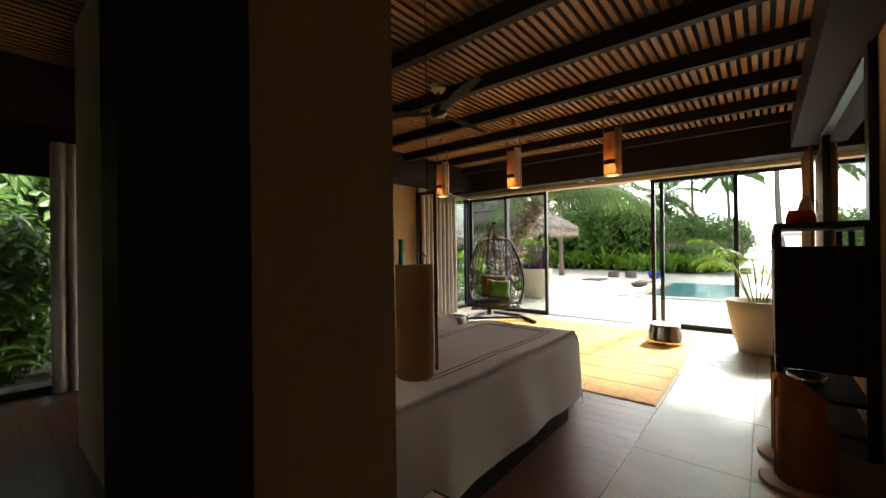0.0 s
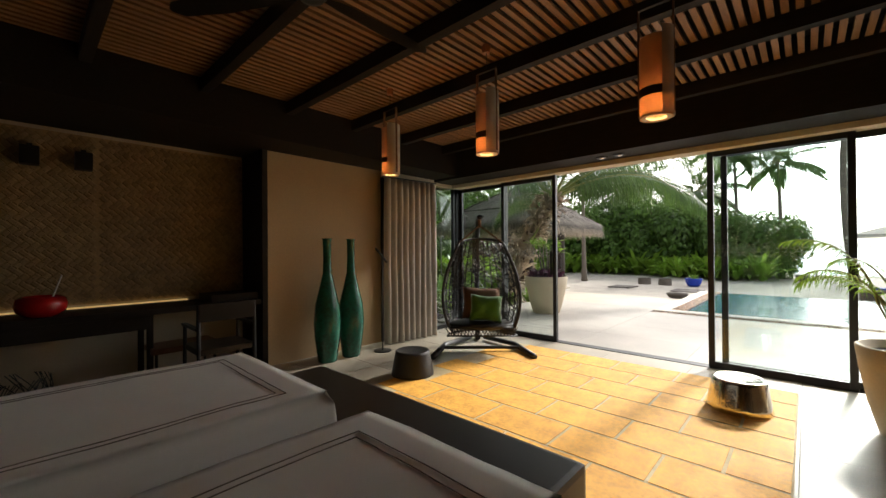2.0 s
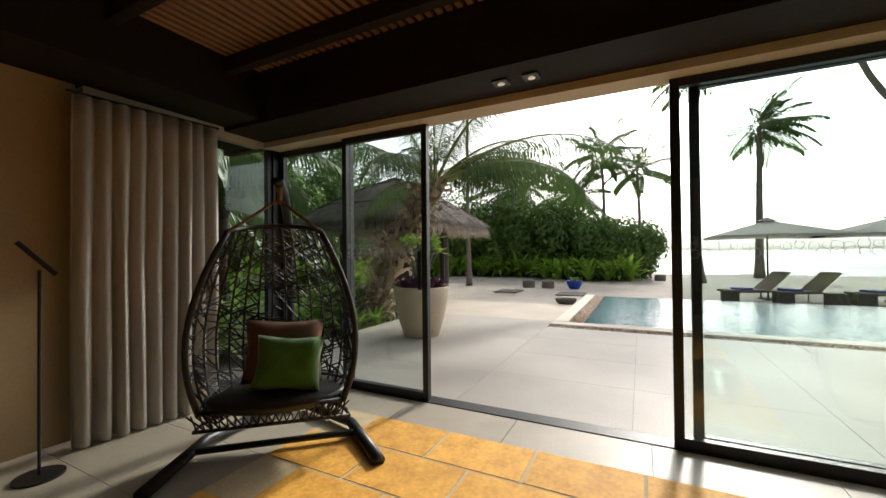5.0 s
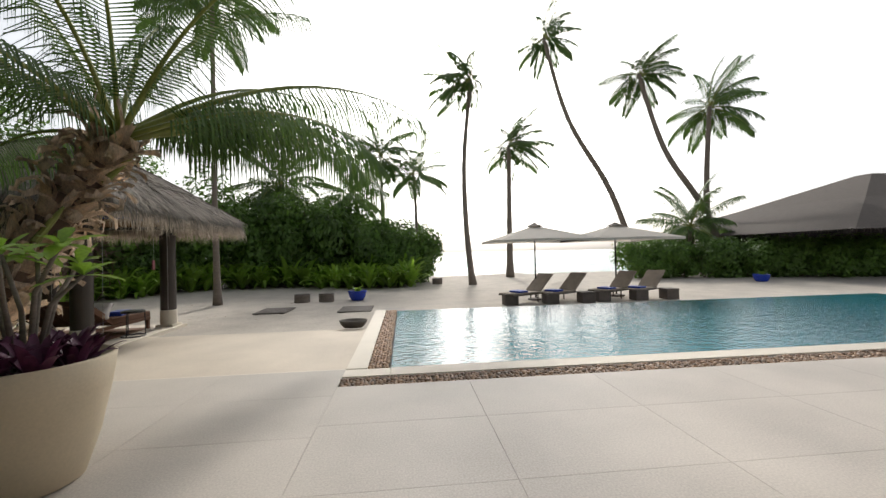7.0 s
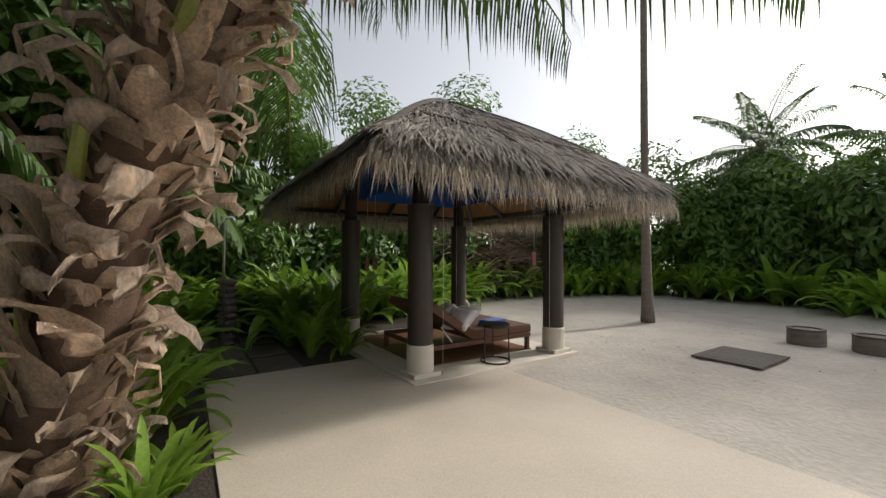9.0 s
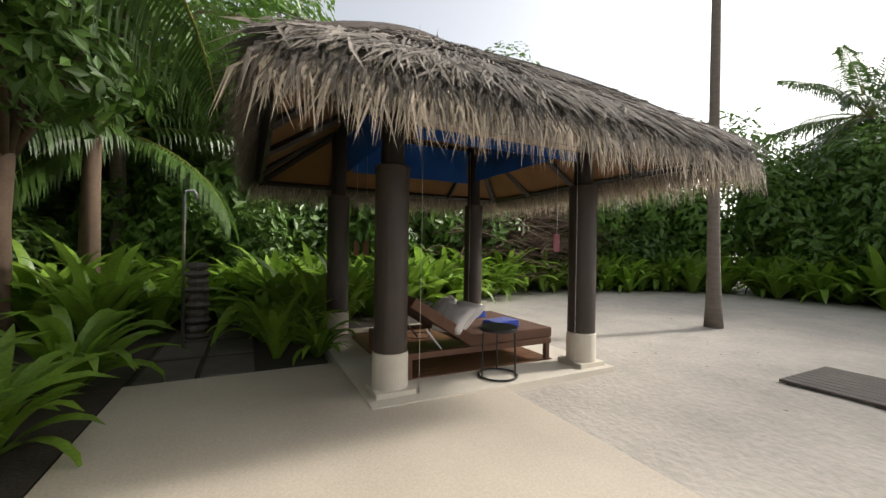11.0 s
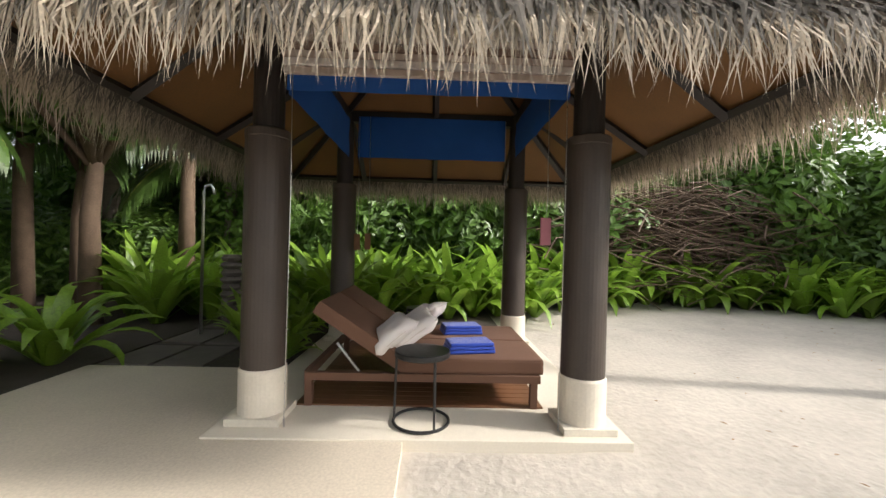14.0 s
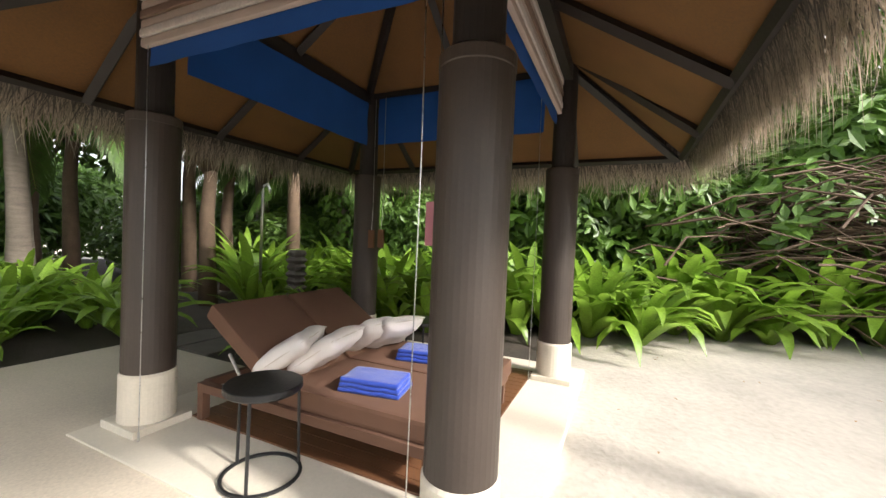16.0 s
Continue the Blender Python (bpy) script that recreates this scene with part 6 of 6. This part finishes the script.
coconut_palm([(4.25, 18.4, -0.3), (3.98, 18.4, 2.6), (3.95, 18.4, 6.0), (4.35, 18.4, 9.8)], 0.15, 0, 160, 0.85, "slim tall coconut palm on the beach")
coconut_palm([(7.33, 22.9, -0.15), (7.4, 23, 4.0), (7.45, 23, 7.9)], 0.19, 0, 10, 0.95, "coconut palm on the beach")
coconut_palm([(20.2, 30, -0.6), (17.9, 30, 6.0), (14.4, 30, 12.0), (12.5, 30, 18.6)], 0.24, 1, 20, 1.15, "tall leaning coconut palm above the beach")
coconut_palm([(19.3, 20, -0.3), (18.0, 20.3, 3.6), (16.2, 21, 7.2), (15.38, 22, 12.0)], 0.20, 0, 20, 0.95, "leaning coconut palm bent by the wind")
coconut_palm([(21.3, 24, -0.3), (21.3, 24, 5.5), (21.68, 24, 10.9)], 0.22, 1, 10, 1.25, "upright coconut palm bent by the wind")
coconut_palm([(17.3, 20.5, -0.3), (17.35, 20.5, 1.0), (17.3, 20.5, 2.6)], 0.22, 2, 0, 1.15, "low young coconut palm above the hedge")
coconut_palm([(-5.26, 13.32, -0.15), (-5.30, 13.32, 3.5), (-5.29, 13.35, 10.2)], 0.105, 2, 40, 0.9, "slim grey coconut palm in the sand")
coconut_palm([(-10.6, 1.0, -0.15), (-10.4, 1.0, 2.0), (-10.0, 1.2, 4.2)], 0.2, 2, 80, 1.25, "coconut palm in the garden bed")
coconut_palm([(-10.9, 3.4, -0.15), (-10.8, 3.4, 1.6), (-10.6, 3.4, 3.4)], 0.18, 2, 10, 1.1, "coconut palm in the garden bed")
coconut_palm([(-6.0, 0.5, -0.15), (-5.9, 0.6, 1.8), (-5.7, 0.8, 3.7)], 0.18, 2, 200, 1.1, "coconut palm in the garden bed")
coconut_palm([(-6.5, 24.0, -0.15), (-6.5, 24, 3), (-6.4, 24, 5.8)], 0.18, 2, 0, 1.1, "coconut palm behind the hedge")
coconut_palm([(-2.5, 25.0, -0.15), (-2.5, 25, 3), (-2.4, 25, 5.2)], 0.18, 2, 70, 1.1, "coconut palm behind the hedge")

# ---- poolside and beach things ----
def umbrella(x, y):
    u = thing("beach_umbrella", "square pale canvas beach umbrella with a dark vent cap", "umbrella", pose(x, y, SAND), "beach umbrellas")
    part("pole", tube([(0, 0, 0), (0, 0, 2.45)], 0.024, 10), "dark_wood", u)
    part("base", lathe([(0, 0), (0.26, 0), (0.26, 0.05), (0.05, 0.08), (0, 0.08)], 24), "slate", u)
    bm = bmesh.new()
    c = bm.verts.new((0, 0, 2.40))
    ring = [bm.verts.new((1.45 * sx, 1.45 * sy, 1.92 if sx and sy else 1.95)) for sx, sy in ((-1, -1), (0, -1), (1, -1), (1, 0), (1, 1), (0, 1), (-1, 1), (-1, 0))]
    low = [bm.verts.new(v.co * 1.0 + Vector((0, 0, -0.07))) for v in ring]
    for k in range(8):
        bm.faces.new((c, ring[k], ring[(k + 1) % 8]))
        bm.faces.new((ring[k], low[k], low[(k + 1) % 8], ring[(k + 1) % 8]))
    canopy = part("canopy", bm, "umbrella_cloth", u)
    part("vent_cap", lathe([(0.30, 2.37), (0.0, 2.50)], 8), "slate", canopy)
    for a in range(4):
        q = a * math.pi / 2 + math.pi / 4
        part("rib", tube([(0, 0, 2.36), (2.0 * math.cos(q), 2.0 * math.sin(q), 1.90)], 0.010, 5), "dark_wood", u)


umbrella(5.15, 11.9)
umbrella(8.05, 12.2)


M["lounge"] = material("taupe_sling", (0.26, 0.215, 0.17), 0.85)


def lounger(x, y, rz):
    s = thing("sun_lounger", "grey-brown sun lounger with a raised back", "sun lounger", pose(x, y, SAND, 0, 0, rz), "sun loungers")
    for sx in (-0.3, 0.3):
        part("frame", box((sx - 0.02, -0.95, 0.27), (sx + 0.02, 0.5, 0.31), 0.004), "slate", s)
        for sy in (-0.8, 0.4):
            part("leg", tube([(sx, sy, 0), (sx, sy, 0.28)], 0.018, 6), "slate", s)
    part("seat", box((-0.3, -0.95, 0.312), (0.3, 0.22, 0.345), 0.006), "lounge", s)
    bm = box((-0.3, 0.0, 0.0), (0.3, 0.78, 0.035), 0.006)
    bm.transform(pose(0, 0.2, 0.33, 40, 0, 0))
    part("backrest", bm, "lounge", s)
    t = thing("towel", "dark blue towel lying on a lounger", "towel", pose(x, y, SAND + 0.346, 0, 0, rz), "beach towels")
    part("roll", box((-0.22, -0.6, 0), (0.22, -0.25, 0.05), 0.015), "towel", t)


for x, y in ((4.75, 11.4), (5.85, 11.4), (7.65, 11.6), (8.65, 11.6)):
    lounger(x, y, -62)
for x, y in ((4.05, 11.0), (5.25, 10.9), (6.35, 10.9), (6.95, 11.1), (8.15, 11.1), (9.15, 11.1)):
    t = thing("beach_table", "low dark square wicker side table on the sand", "table", pose(x, y, SAND), "beach side tables")
    part("table_body", box((-0.2, -0.2, 0), (0.2, 0.2, 0.30), 0.012), "slate", t)
    part("table_top", box((-0.215, -0.215, 0.301), (0.215, 0.215, 0.325), 0.005), "slate", t)


def stump(x, y):
    s = thing("log_seat", "low weathered timber stump with a dark hollow side", "stump", pose(x, y, SAND - 0.02), "log seats")
    part("log", lathe([(0, 0), (0.25, 0), (0.26, 0.05), (0.255, 0.26), (0.24, 0.28), (0, 0.282)], 22), "bark", s)
    part("rim", lathe([(0.2, 0.283), (0.262, 0.283), (0.262, 0.30), (0.2, 0.30), (0.2, 0.283)], 22), "slate", s)


for x, y in ((-2.55, 13.4), (-1.75, 13.45), (2.6, 19.6)):
    stump(x, y)


def hatch(x0, y0, x1, y1, z):
    h = thing("drain_hatch", "weathered slatted timber mat lying flush in the sand", "mat", pose(0, 0, z), "timber mats")
    n = 9
    for k in range(n):
        a = y0 + (y1 - y0) * k / n
        part("slat", box((x0, a + 0.008, 0), (x1, a + (y1 - y0) / n - 0.008, 0.03), 0.004), "slate", h)
    part("batten", box((x0 + 0.06, y0, -0.03), (x0 + 0.14, y1, -0.001)), "slate", h)
    part("batten", box((x1 - 0.14, y0, -0.03), (x1 - 0.06, y1, -0.001)), "slate", h)


hatch(-3.2, 10.75, -2.35, 11.85, SAND + 0.02)
hatch(-0.92, 10.6, 0.0, 11.7, SAND + 0.01)
bw = thing("stone_basin", "oval dark stone foot basin on the terrace", "basin", pose(-0.16, 8.15, LOW))
part("basin", lathe([(0, 0), (0.20, 0), (0.26, 0.06), (0.30, 0.15), (0.28, 0.155), (0.24, 0.09), (0, 0.05)], 36, squash=0.72), "slate", bw, smooth=True)


def blue_pot(x, y, z=SAND):
    p = thing("blue_pot", "glossy cobalt blue pot with green leaves on the sand", "pot", pose(x, y, z - 0.01), "blue pots")
    part("pot", lathe([(0, 0), (0.20, 0), (0.28, 0.14), (0.32, 0.30), (0.335, 0.34), (0.30, 0.34), (0.28, 0.28), (0, 0.27)], 32), "blue_glaze", p, smooth=True)
    bm = strap_clump(14, 0.32, 0.05, 0.8, 5)
    bm.transform(Matrix.Translation((0, 0, 0.27)))
    part("leaves", bm, "leaf", p)


blue_pot(-0.72, 13.6)
blue_pot(16.6, 15.4)

# thatched villa beyond the pool
vil = thing("villa", "distant thatched villa with a wide low roof", "house", pose(29.6, 20.8, 0))
bm = bmesh.new()
ring = [bm.verts.new((sx * 11.0, sy * 7.5, 2.0)) for sx, sy in ((-1, -1), (1, -1), (1, 1), (-1, 1))]
mid = [bm.verts.new((v.co.x * 0.5, v.co.y * 0.5, 3.8)) for v in ring]
tp = [bm.verts.new((v.co.x * 0.06, v.co.y * 0.06, 5.6)) for v in ring]
for lo_, hi_ in ((ring, mid), (mid, tp)):
    for k in range(4):
        bm.faces.new((lo_[k], lo_[(k + 1) % 4], hi_[(k + 1) % 4], hi_[k]))
villa_roof = part("roof", bm, "thatch_dark", vil)
rnd = random.Random(77)
vs, fs = [], []
for k in range(2600):
    s = k % 4
    u = rnd.uniform(-1, 1)
    a = Vector(((-11.0, 7.5 * u) if s == 0 else (11.0, 7.5 * u) if s == 1 else (11.0 * u, -7.5) if s == 2 else (11 * u, 7.5)) + (2.05,))
    i = len(vs)
    w = 0.02
    vs += [(a.x - w, a.y - w, a.z), (a.x + w, a.y + w, a.z), (a.x + rnd.uniform(-.06, .06), a.y + rnd.uniform(-.06, .06), a.z - rnd.uniform(0.2, 0.45))]
    fs.append((i, i + 1, i + 2))
me = bpy.data.meshes.new("eave_fringe")
me.from_pydata(vs, [], fs)
me.materials.append(M["thatch"])
o = tagged(new("eave_fringe", me), kind="stuff")
o.parent = villa_roof
for sx in (-5.6, -2, 2, 5.6):
    for sy in (-4.8, 4.8):
        part("post", tube([(sx, sy, -0.2), (sx, sy, 2.3)], 0.12, 10), "column_dark", vil)
part("wall", box((-6.5, -4.0, -0.2), (6.5, 4.0, 2.2), 0.01), "column_dark", vil)
